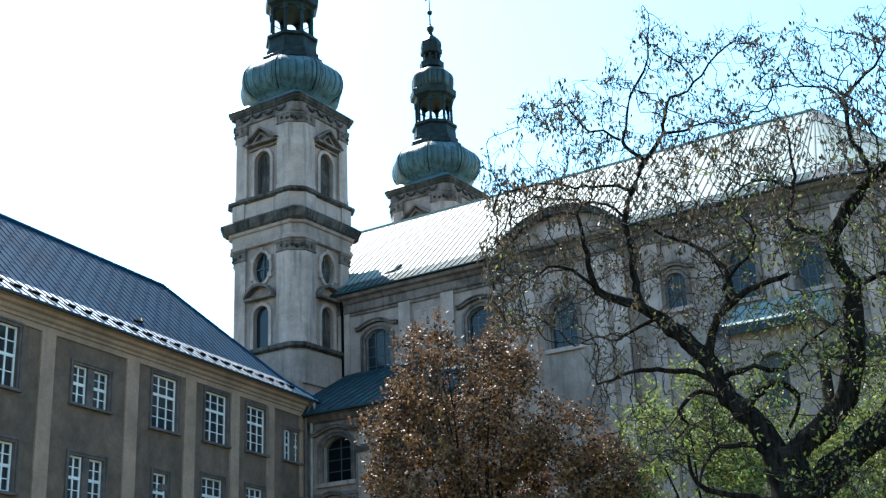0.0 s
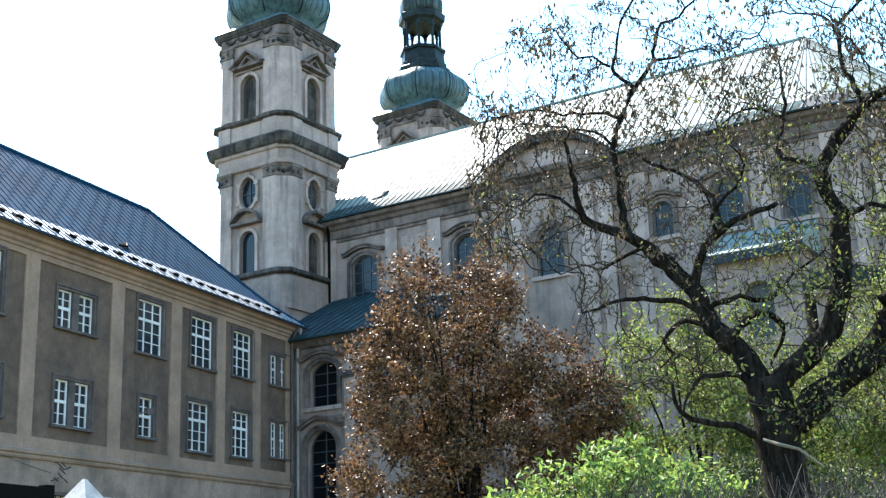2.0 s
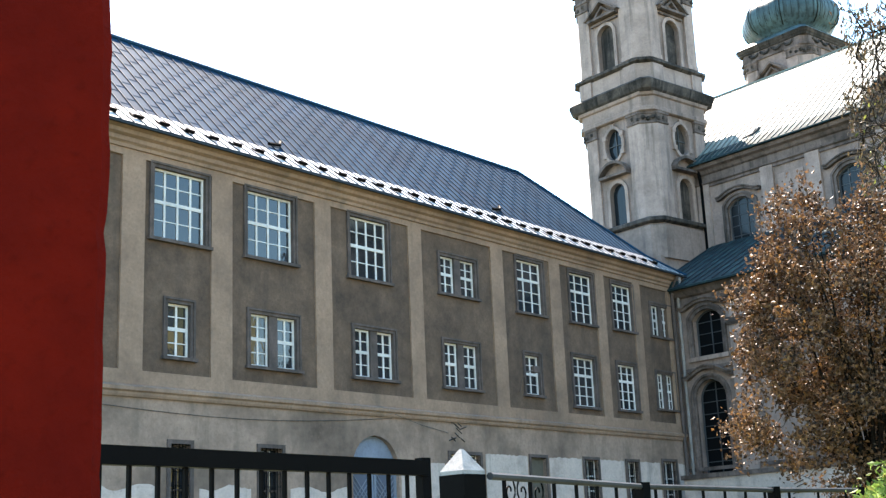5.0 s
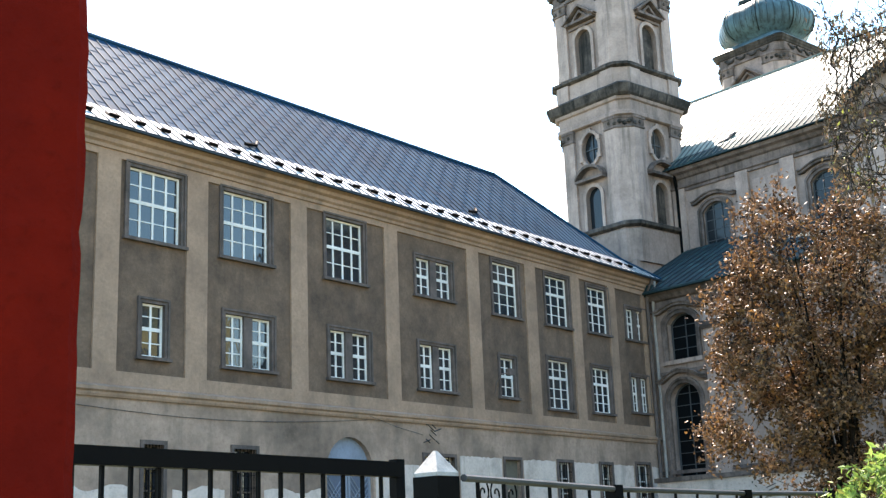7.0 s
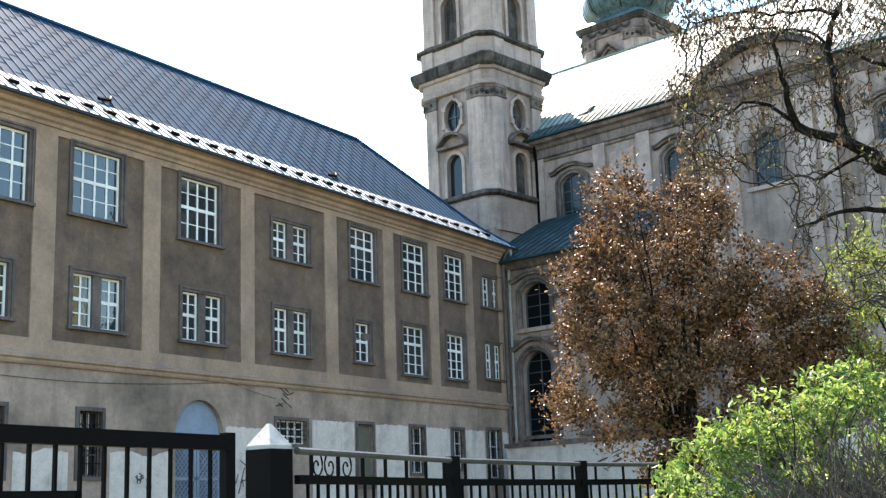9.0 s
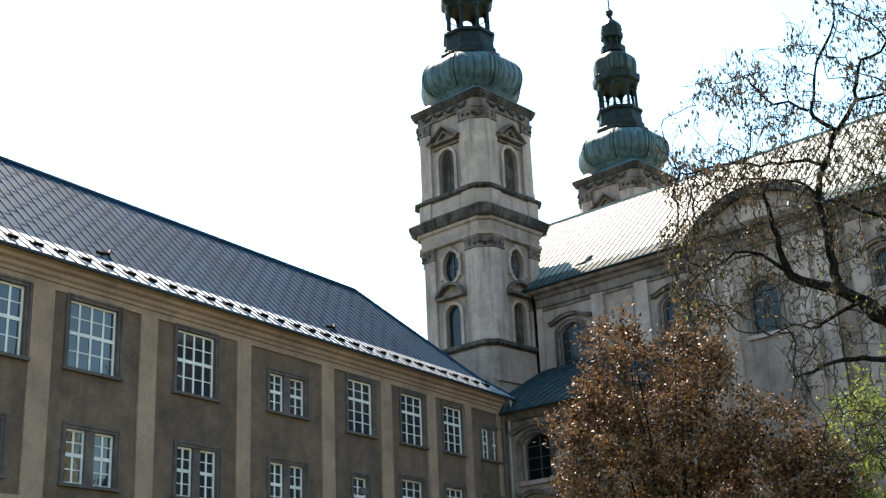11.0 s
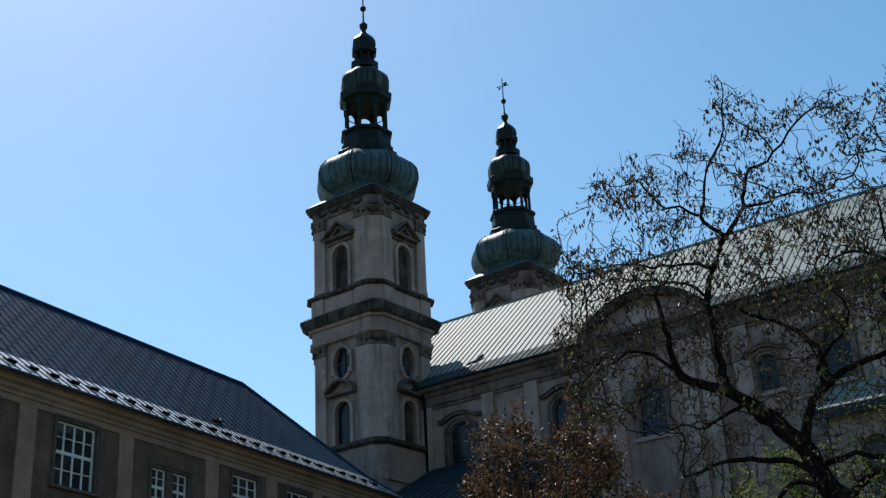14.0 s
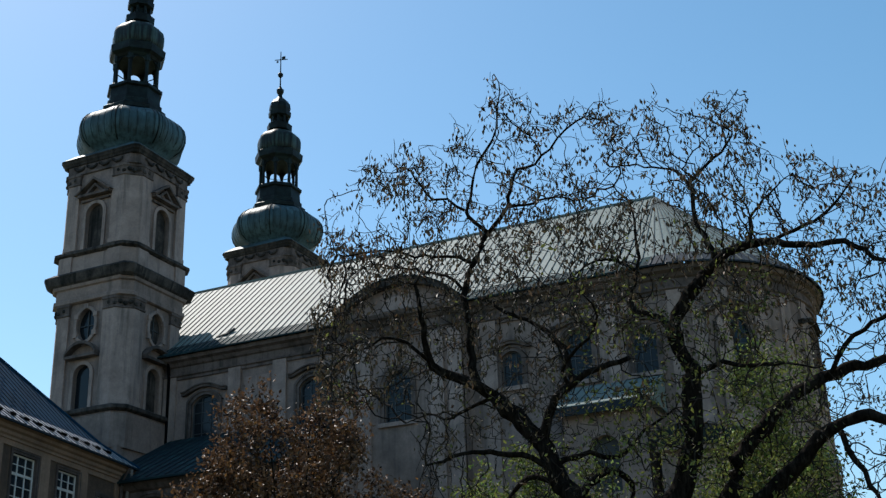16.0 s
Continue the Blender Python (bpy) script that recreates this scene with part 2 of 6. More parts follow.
def loft(bm, rings, close=True, caps=True):
    vs = [[bm.verts.new(p) for p in r] for r in rings]
    n = len(vs[0])
    for a, b in zip(vs, vs[1:]):
        for i in range(n if close else n - 1):
            j = (i + 1) % n
            bm.faces.new((a[i], a[j], b[j], b[i]))
    if caps and close:
        bm.faces.new(vs[0][::-1])
        bm.faces.new(vs[-1])
    return vs


def lathe(profile, n=24, turn=0.0):
    bm = bmesh.new()
    loft(bm, [[(r * math.cos(turn + 2 * math.pi * i / n), r * math.sin(turn + 2 * math.pi * i / n), z) for i in range(n)] for r, z in profile])
    return bm


def extrude_x(bm, profile, x0, x1):
    """A closed (y, z) profile drawn out along x."""
    loft(bm, [[(x, y, z) for y, z in profile] for x in (x0, x1)])


def arc_of(h):
    """The outline of an opening, from its lower left corner round."""
    kind, x0, x1, z0, z1, rise = h
    if kind == "rect":
        return [(x0, z0), (x1, z0), (x1, z1), (x0, z1)]
    xc, w = (x0 + x1) / 2, (x1 - x0) / 2
    if kind == "oval":
        zc, hh = (z0 + z1) / 2, (z1 - z0) / 2
        return [(xc + w * math.cos(a), zc + hh * math.sin(a)) for a in [2 * math.pi * i / 24 for i in range(24)]]
    n = 12
    if rise >= w * 0.98:
        arc = [(xc + w * math.cos(math.pi * i / n), z1 - rise + rise * math.sin(math.pi * i / n)) for i in range(n + 1)]
    else:
        r = (w * w + rise * rise) / (2 * rise)
        a = math.asin(w / r)
        arc = [(xc + r * math.sin(a - 2 * a * i / n), z1 - r + r * math.cos(a - 2 * a * i / n)) for i in range(n + 1)]
    return [(x0, z0), (x1, z0)] + arc


def hole(x0, x1, z0, z1, rise=0.0, kind=""):
    return (kind or ("arch" if rise else "rect"), x0, x1, z0, z1, rise)


def pierced(bm, x0, x1, z0, z1, holes, depth, place=None):
    """A wall's face in the plane y = 0 that looks to -y, with openings whose reveals go back by depth. place bends the plane."""
    place = place or (lambda x, y, z: (x, y, z))
    xs = sorted({x0, x1, *[v for h in holes for v in h[1:3]]})
    zs = sorted({z0, z1, *[v for h in holes for v in h[3:5]]})
    cache = {}

    def vert(x, y, z):
        k = (round(x, 4), round(y, 4), round(z, 4))
        if k not in cache:
            cache[k] = bm.verts.new(place(x, y, z))
        return cache[k]

    def face(ps):
        vs = []
        for p in ps:
            v = vert(*p)
            if v not in vs:
                vs.append(v)
        if len(vs) > 2:
            try:
                bm.faces.new(vs)
            except ValueError:
                pass

    for xa, xb in zip(xs, xs[1:]):
        for za, zb in zip(zs, zs[1:]):
            xm, zm = (xa + xb) / 2, (za + zb) / 2
            if not any(h[1] < xm < h[2] and h[3] < zm < h[4] for h in holes):
                face([(xa, 0, za), (xb, 0, za), (xb, 0, zb), (xa, 0, zb)])
    for h in holes:
        line = arc_of(h)
        for (xa, za), (xb, zb) in zip(line, line[1:] + line[:1]):
            face([(xa, 0, za), (xb, 0, zb), (xb, depth, zb), (xa, depth, za)])
            if h[0] != "rect" and not (abs(zb - za) < 1e-6 and abs(za - h[3]) < 1e-6 and h[0] == "arch"):
                xc, zc = (h[1] + h[2]) / 2, (h[3] + h[4]) / 2
                right = (xa + xb) / 2 > xc
                top = (za + zb) / 2 > zc or h[0] == "arch"
                corner = (h[2] if right else h[1], 0, h[4] if top else h[3])
                face([(xa, 0, za), (xb, 0, zb), corner])


def plate(bm, line, y0, y1, place=None):
    """A plate in the xz plane with that outline, from y0 to y1."""
    place = place or (lambda x, y, z: (x, y, z))
    loft(bm, [[place(x, y, z) for x, z in line] for y in (y0, y1)])


def band(bm, inner, outer, y0, y1, place=None, closed=True):
    """A flat moulding between two outlines with the same number of points."""
    place = place or (lambda x, y, z: (x, y, z))
    a, b, c, d = ([bm.verts.new(place(x, y, z)) for x, z in ln] for ln, y in ((inner, y0), (outer, y0), (inner, y1), (outer, y1)))
    n = len(a)
    for i in range(n if closed else n - 1):
        j = (i + 1) % n
        for q in ((a[i], a[j], b[j], b[i]), (c[i], c[j], d[j], d[i]), (b[i], b[j], d[j], d[i]), (a[i], a[j], c[j], c[i])):
            bm.faces.new(q)
    if not closed:
        bm.faces.new((a[0], b[0], d[0], c[0]))
        bm.faces.new((a[-1], b[-1], d[-1], c[-1]))


def grown(h, by, below=None):
    return (h[0], h[1] - by, h[2] + by, h[3] - (by if below is None else below), h[4] + by, h[5] + (by * 0.5 if h[5] else 0))


def tube(bm, pts, radii, n=6, gnarl=0.0):
    rings = []
    up = Vector((0.3, 0.2, 1)).normalized()
    for i, p in enumerate(pts):
        d = (pts[min(i + 1, len(pts) - 1)] - pts[max(i - 1, 0)]).normalized()
        side = d.cross(up)
        side = (side if side.length > 0.05 else d.cross(Vector((1, 0, 0)))).normalized()
        other = d.cross(side)
        lump = [1 + gnarl * noise.noise(Vector((p.x * 2 + math.cos(2 * math.pi * k / n) * 1.6, p.y * 2 + math.sin(2 * math.pi * k / n) * 1.6, p.z * 1.1))) for k in range(n)]
        rings.append([p + radii[i] * lump[k] * (math.cos(2 * math.pi * k / n) * side + math.sin(2 * math.pi * k / n) * other) for k in range(n)])
    loft(bm, rings)


# ---- ground ----
def ground_z(x, y):
    t = min(1.0, max(0.0, (math.hypot(x, y) - 8.5) / 10.0))
    return 1.2 * t * t * (3 - 2 * t)


bm = bmesh.new()
radii = [0, 2, 4, 6, 8.5, 10, 12, 14, 16, 18.5, 24, 34, 50, 80, 140, 300, 800, 2500]
rings = [[bm.verts.new((r * math.cos(a), r * math.sin(a), ground_z(r, 0))) for a in [2 * math.pi * i / 64 for i in range(64)]] for r in radii[1:]]
mid = bm.verts.new((0, 0, 0))
for i in range(64):
    j = (i + 1) % 64
    bm.faces.new((mid, rings[0][i], rings[0][j]))
    for a, b in zip(rings, rings[1:]):
        bm.faces.new((a[i], b[i], b[j], a[j]))
thing("ground", bm, SOIL, "grassy garden ground rising gently to the buildings", "ground", "structure", smooth=True)
bm = boxes((-4.6, 5.0, -14, 30, 0.0, 0.02))
thing("pavement", bm, ASPHALT, "worn grey asphalt pavement along the fence", "pavement", "structure", m=pose(0, 0, 0.01, 0, 0, 6))

# ---- monastery wing ----
WING = pose(-28.57, -4.99, 0, 0, 0, 99.9)
wing = empty("monastery_wing", WING, "long two-toned beige plaster wing with blue-grey metal roof", "building")
PZ0, PZ1 = 6.97, 13.28
PANELS = [(8.0, 11.3), (12.0, 15.6), (16.3, 19.9), (20.7, 23.16), (23.98, 27.53), (28.28, 32.2), (32.92, 37.03), (37.8, 40.95), (41.72, 44.4), (45.1, 47.45), (48.1, 50.5)]
# kind, left, right, bottom, top of the windows in the two upper floors
UPPER = [("cross", 12.7, 14.6, 10.92, 13.08), ("cross", 16.9, 18.8, 10.92, 13.08), ("cross", 20.9, 22.8, 10.92, 13.08), ("cross", 24.47, 26.4, 10.92, 13.08),
         ("cross", 29.05, 30.9, 10.92, 13.08), ("pair", 33.77, 35.8, 10.98, 12.4), ("three", 38.5, 40.17, 10.84, 13.0), ("three", 42.2, 43.87, 10.85, 13.0),
         ("three", 45.48, 47.06, 10.9, 12.96), ("pair", 48.7, 50.37, 10.93, 12.38)]
LOWER = [("single", 13.2, 14.05, 7.44, 9.03), ("single", 17.4, 18.25, 7.44, 9.03), ("single", 21.44, 22.26, 7.44, 9.03), ("pair", 24.58, 26.5, 7.44, 9.09),
         ("pair", 29.17, 31.07, 7.47, 9.12), ("pair", 33.82, 35.74, 7.47, 9.12), ("single", 38.73, 39.67, 7.53, 9.1), ("three", 42.08, 43.65, 7.28, 9.35),
         ("three", 45.48, 46.9, 7.33, 9.32), ("pair", 48.75, 50.2, 7.56, 9.18)]
BASE = [("barred", 21.7, 22.4, 3.0, 4.95), ("barred", 25.05, 25.95, 3.0, 4.95), ("barred", 34.05, 35.75, 4.2, 5.05), ("door", 38.9, 39.9, 2.7, 5.08),
        ("barred", 42.6, 43.6, 3.2, 5.1), ("barred", 45.85, 46.75, 3.4, 5.1), ("barred", 48.85, 50.0, 3.0, 5.2)]
GATE = hole(29.07, 31.31, 1.2, 5.55, 0.98)

bm = bmesh.new()
pierced(bm, 2.0, 51.2, 6.5, 14.0, [hole(a, b, PZ0, PZ1) for a, b in PANELS], 0.07)
part("wall_face", bm, PLASTER, wing, "beige plaster wall face with pilaster strips")
for a, b in PANELS:
    bm = bmesh.new()
    holes = [hole(x0 * 1.0069, min(x1 * 1.0069, b - 0.02), 1.6 + (z0 - 1.6) * 1.0069, 1.6 + (z1 - 1.6) * 1.0069) for _, x0, x1, z0, z1 in UPPER + LOWER if a - 0.1 < x0 < b]
    pierced(bm, a, b, PZ0, PZ1, holes, 0.22, lambda x, y, z: (x, y + 0.07, z))
    part("wall_panel", bm, PANEL, wing, "recessed dark grey rough render panel")
bm = bmesh.new()
pierced(bm, 2.0, 51.2, 0.6, 6.2, [hole(x0, x1, z0, z1) for _, x0, x1, z0, z1 in BASE] + [GATE], 0.3)
part("base_wall", bm, GROUND_PLASTER, wing, "stained grey-beige ground floor plaster")
part("core_wall", boxes((2.0, 51.15, 0.34, 11.0, 0.4, 14.0)), ROOM, wing)
part("end_wall", boxes((51.15, 51.2, 0.0, 11.0, 0.6, 14.0)), PANEL, wing)
# whitewashed lower zone, with a ragged upper edge
rng = random.Random(4)
cuts = [(8.0, 21.3), (22.75, 24.7), (26.3, 28.95), (31.42, 33.75), (36.1, 38.7), (40.15, 42.4), (43.8, 45.65), (46.95, 48.6), (50.25, 51.2)]
for a, b in cuts:
    n = max(3, int((b - a) / 0.12))
    top = 3.72 if b < 30 else 4.7 if b < 34 else 5.12
    line = [(a, 0.7), (b, 0.7)] + [(b - (b - a) * i / n, top + rng.uniform(-0.025, 0.025) + (0.22 if b < 30 else 0.06) * noise.noise(Vector((i * 0.13 + a, 0, 2)))) for i in range(n + 1)]
    bm = bmesh.new()
    plate(bm, line, -0.008, 0.01)
    part("whitewash_patch", bm, WHITEWASH, wing, "patchy white limewash on the base")
bm = bmesh.new()
extrude_x(bm, [(0.02, 6.2), (-0.07, 6.2), (-0.1, 6.27), (-0.1, 6.33), (-0.16, 6.38), (-0.16, 6.48), (-0.05, 6.55), (0.02, 6.55)], 2.0, 51.25)
part("string_course", bm, PLASTER, wing, "moulded beige string course")
bm = bmesh.new()
extrude_x(bm, [(0.02, 13.5), (-0.06, 13.5), (-0.08, 13.6), (-0.16, 13.66), (-0.18, 13.78), (-0.3, 13.84), (-0.34, 13.95), (-0.46, 14.0), (-0.48, 14.08), (0.02, 14.08)], 2.0, 51.55)
part("eaves_cornice", bm, PLASTER, wing, "moulded beige eaves cornice")


def roof_seams(rows, spacing, at, w=0.04, hgt=0.03):
    """Standing seams: at(s) gives the points of one seam, from the eaves up."""
    bm = bmesh.new()
    s = rows[0]
    while s < rows[1]:
        for p, q in zip(at(s), at(s)[1:]):
            p, q = Vector(p), Vector(q)
            if (q - p).length < 0.05:
                continue
            d = (q - p).normalized()
            side = d.cross(Vector((0, 0, 1)))
            side = (side if side.length > 0.01 else Vector((1, 0, 0))).normalized()
            n = side.cross(d)
            c = [[e + side * a + n * b for a, b in ((-w / 2, -0.01), (w / 2, -0.01), (w / 2, hgt), (-w / 2, hgt))] for e in (p, q)]
            loft(bm, c)
        s += spacing
    return bm


# roof of the wing: bright strip over the eaves, blue-grey slope above, hipped end
EY, EZ, SY, SZ, RY, RZ, HIP, END = -0.55, 14.1, 0.75, 15.08, 5.0, 19.45, 45.9, 51.6
def wing_at(s):
    """Where a seam at s ends: at the ridge, or on the hip."""
    if s <= HIP:
        return 1.0
    return max(0.0, (END - s) / (END - HIP))
bm = bmesh.new()
hs = END - (END - HIP) * (SY - EY) / (RY - EY)
loft(bm, [[(2, EY, EZ), (2, SY, SZ)], [(hs, EY, EZ), (hs, SY, SZ)]], close=False)
v = [bm.verts.new(p) for p in ((hs, EY, EZ), (END, EY, EZ), (hs, SY, SZ))]
bm.faces.new(v)
part("gutter_edge", boxes((2, END, EY - 0.04, EY + 0.04, EZ - 0.1, EZ - 0.004)), SEAM, wing, "dark eaves gutter edge")
part("roof_strip", bm, ZINC, wing, "bright zinc sheet strip above the eaves")
bm = bmesh.new()
faces = [[(2, SY, SZ), (hs, SY, SZ), (HIP, RY, RZ), (2, RY, RZ)],
         [(2, RY, RZ), (HIP, RY, RZ), (END, 2 * RY - EY, EZ), (2, 2 * RY - EY, EZ)],
         [(END, EY, EZ), (END, 2 * RY - EY, EZ), (HIP, RY, RZ), (hs, SY, SZ)]]
for f in faces:
    bm.faces.new([bm.verts.new(p) for p in f])
part("roof", bm, BLUE_SHEET, wing, "blue-grey standing seam metal roof")


def wing_seam(s):
    k = wing_at(s)
    ye = EY + (RY - EY) * k
    pts = [(s, EY + 0.02, EZ + 0.02)]
    if ye > SY:
        pts += [(s, SY, SZ), (s, ye, SZ + (RZ - SZ) * (ye - SY) / (RY - SY))]
    else:
        pts += [(s, ye, EZ + (SZ - EZ) * (ye - EY) / (SY - EY))]
    return pts


tagged(part("roof_seams", roof_seams((8.0, 51.3), 0.44, wing_seam, 0.026, 0.028), SEAM, wing), kind="stuff")
bm = bmesh.new()
tube(bm, [Vector((2, RY, RZ + 0.03)), Vector((HIP, RY, RZ + 0.03)), Vector((hs, SY, SZ + 0.03)), Vector((END, EY, EZ + 0.04))], [0.09, 0.09, 0.06, 0.05], 8)
part("ridge_cap", bm, BLUE_SHEET, wing)
bm = bmesh.new()
box(bm, -0.17, 0.17, -0.04, 0.04, 0.0, 0.12)
box(bm, -0.18, -0.13, 0.04, 0.26, 0.0, 0.05)
box(bm, 0.13, 0.18, 0.04, 0.26, 0.0, 0.05)
guard_mesh = finish(bm, BLACK_IRON, "snow_guard")
for i in range(44):
    g = new("snow_guard", guard_mesh)
    g.parent = wing
    g.matrix_basis = pose(9.0 + 0.94 * i, EY + 0.42, EZ + 0.34, 37, 0, 0)
for s in (26.7, 38.9):
    bm = bmesh.new()
    tube(bm, [Vector((s - 0.45, 0.85, 15.3)), Vector((s + 0.1, 0.9, 15.38)), Vector((s + 0.35, 1.15, 15.62))], [0.06] * 3, 6)
    part("roof_hook", bm, BLACK_IRON, wing)
bm = bmesh.new()
tube(bm, [Vector((50.98, -0.5, 13.95)), Vector((50.98, -0.48, 13.5)), Vector((51.06, -0.3, 12.9)), Vector((51.06, -0.3, 1.2))], [0.075] * 4, 8)
tube(bm, [Vector((51.06, -0.3, 9.0)), Vector((51.06, -0.3, 9.12))], [0.095, 0.095], 8)
tube(bm, [Vector((51.06, -0.3, 5.0)), Vector((51.06, -0.3, 5.12))], [0.095, 0.095], 8)
part("downpipe", bm, ZINC_PIPE, wing, "grey zinc rainwater pipe")
# cross joints of the roof sheets, staggered from bay to bay
bm = bmesh.new()
k, s = 0, 8.0
while s < 45.0:
    for n in range(7):
        f = (n + 0.5 * (k % 2) + 0.35) / 7
        if f < 0.97:
            y, z = SY + (RY - SY) * f, SZ + (RZ - SZ) * f
            box(bm, s + 0.03, s + 0.41, y - 0.007, y + 0.007, z - 0.004, z + 0.012)
    s += 0.44
    k += 1
tagged(part("sheet_joints", bm, BLUE_SHEET, wing), kind="stuff")


def wing_window(kind, x0, x1, z0, z1, deep):
    """White many-paned window in its grey surround; deep is where the frame stands."""
    k = (29 + deep) / 29
    x0, x1, z0, z1 = x0 * k, x1 * k, 1.6 + (z0 - 1.6) * k, 1.6 + (z1 - 1.6) * k
    t = 0.1
    bm = bmesh.new()
    band(bm, [(x0, z0), (x0, z1), (x1, z1), (x1, z0)], [(x0 - t, z0), (x0 - t, z1 + t), (x1 + t, z1 + t), (x1 + t, z0)], 0.035, 0.16, closed=False)
    e = t + 0.07
    band(bm, [(x0 - t, z0), (x0 - t, z1 + t), (x1 + t, z1 + t), (x1 + t, z0)], [(x0 - e, z0), (x0 - e, z1 + e), (x1 + e, z1 + e), (x1 + e, z0)], -0.005, 0.1, closed=False)
    win = part("window", bm, TRIM, wing, "white many-paned wooden window in a grey stone surround")
    spans = [(x0, x1)]
    if kind == "pair":
        w = (x1 - x0) * 0.41
        spans = [(x0, x0 + w), (x1 - w, x1)]
        part("mullion", boxes((spans[0][1], spans[1][0], deep - 0.12, deep + 0.05, z0, z1)), TRIM, win, "grey stone mullion")
    fw = 0.07
    for a, b in spans:
        bm = bmesh.new()
        band(bm, [(a + fw, z0 + fw), (b - fw, z0 + fw), (b - fw, z1 - fw), (a + fw, z1 - fw)], [(a, z0), (b, z0), (b, z1), (a, z1)], deep - 0.03, deep + 0.05)
        part("frame", bm, WHITE_PAINT, win, "white-painted frame")
        cols = {"cross": 4, "three": 3, "pair": 2, "single": 2}[kind]
        tz = z0 + (z1 - z0) * (0.53 if kind != "three" else 0.64)
        bars = [(a + fw, b - fw, tz - 0.055, tz + 0.055, 0.02)]
        for i in range(1, cols):
            x = a + (b - a) * i / cols
            bars.append((x - 0.036, x + 0.036, z0 + fw, z1 - fw, 0.015))
        for lo, hi, n in ((z0 + fw, tz - 0.055, 3 if kind == "three" else 2), (tz + 0.055, z1 - fw, 2)):
            for i in range(1, n):
                z = lo + (hi - lo) * i / n
                bars.append((a + fw, b - fw, z - 0.016, z + 0.016, 0.005))
        for q in bars:
            part("glazing_bar", boxes((q[0], q[1], deep - q[4], deep + q[4] + 0.014, q[2], q[3])), WHITE_PAINT, win)
        part("pane", boxes((a + 0.03, b - 0.03, deep + 0.012, deep + 0.018, z0 + 0.03, z1 - 0.03)), GLASS, win)
    part("sill", boxes((x0 - 0.22, x1 + 0.22, -0.07, 0.17, z0 - 0.1, z0)), TRIM, win, "grey stone sill")


for k in UPPER:
    wing_window(*k, 0.2)
for k in LOWER:
    wing_window(*k, 0.2)
for kind, x0, x1, z0, z1 in BASE:
    bm = bmesh.new()
    t = 0.12
    for q in ((x0 - t, x0, z0, z1 + t), (x1, x1 + t, z0, z1 + t), (x0, x1, z1, z1 + t), (x0 - t, x1 + t, z0 - 0.12, z0)):
        box(bm, q[0], q[1], -0.05, 0.12, q[2], q[3])
    if kind == "door":
        ob = part("side_door", bm, TRIM, wing, "plain dark wooden side door in a grey surround")
        part("door_leaf", boxes((x0, x1, 0.14, 0.2, z0, z1)), surface("brown_door", (0.10, 0.085, 0.065), (0.08, 0.065, 0.05), rough=0.7), ob)
        continue
    ob = part("base_window", bm, TRIM, wing, "barred ground floor window with grey surround")
    part("pane", boxes((x0, x1, 0.24, 0.25, z0, z1)), GLASS, ob)
    bm = bmesh.new()
    n = 2 if x1 - x0 < 1.2 else 4
    for i in range(n + 1):
        x = x0 + 0.03 + (x1 - x0 - 0.06) * i / n
        box(bm, x - 0.03, x + 0.03, 0.17, 0.22, z0, z1)
    for f in (0.0, 0.33, 0.66, 1.0):
        z = z0 + 0.03 + (z1 - z0 - 0.06) * f
        box(bm, x0, x1, 0.175, 0.215, z - 0.025, z + 0.025)
    part("frame", bm, WHITE_PAINT if x0 > 33 else TRIM, ob)
    bm = bmesh.new()
    for i in range(1, 6):
        x = x0 + (x1 - x0) * i / 6
        box(bm, x - 0.01, x + 0.01, 0.02, 0.04, z0, z1)
    for i in range(1, 5):
        z = z0 + (z1 - z0) * i / 5
        box(bm, x0, x1, 0.02, 0.04, z - 0.01, z + 0.01)
    part("grille", bm, BLACK_IRON, ob, "dark iron grille")

# arched gate
bm = bmesh.new()
plate(bm, arc_of(hole(29.07, 31.31, 4.4, 5.55, 0.98)), 0.2, 0.26)
gate = part("arched_gate", bm, LUNETTE, wing, "round-arched gate with pale blue fanlight board")
for a, b in ((29.07, 30.17), (30.21, 31.31)):
    leaf = part("gate_leaf", boxes((a, b, 0.18, 0.25, 1.2, 4.4)), GATE_WOOD, wing, "blue-grey lattice gate leaf")
    bm = bmesh.new()
    for i in range(-10, 22):
        z = 1.3 + i * 0.2
        p, q = (a + 0.1, z), (b - 0.1, z + 1.0)
        if q[1] > 4.3 or p[1] < 1.3:
            continue
        tube(bm, [Vector((p[0], 0.165, p[1])), Vector((q[0], 0.165, q[1]))], [0.018, 0.018], 4)
        tube(bm, [Vector((q[0], 0.155, p[1])), Vector((p[0], 0.155, q[1]))], [0.018, 0.018], 4)
    for q in ((a, a + 0.1, 1.2, 4.4), (b - 0.1, b, 1.2, 4.4), (a, b, 1.2, 1.32), (a, b, 4.28, 4.4), (a, b, 2.9, 3.0)):
        box(bm, q[0], q[1], 0.14, 0.19, q[2], q[3])
    part("lattice", bm, surface("pale_gate_lattice", (0.19, 0.215, 0.27), (0.15, 0.17, 0.21), bump=0.0), leaf)


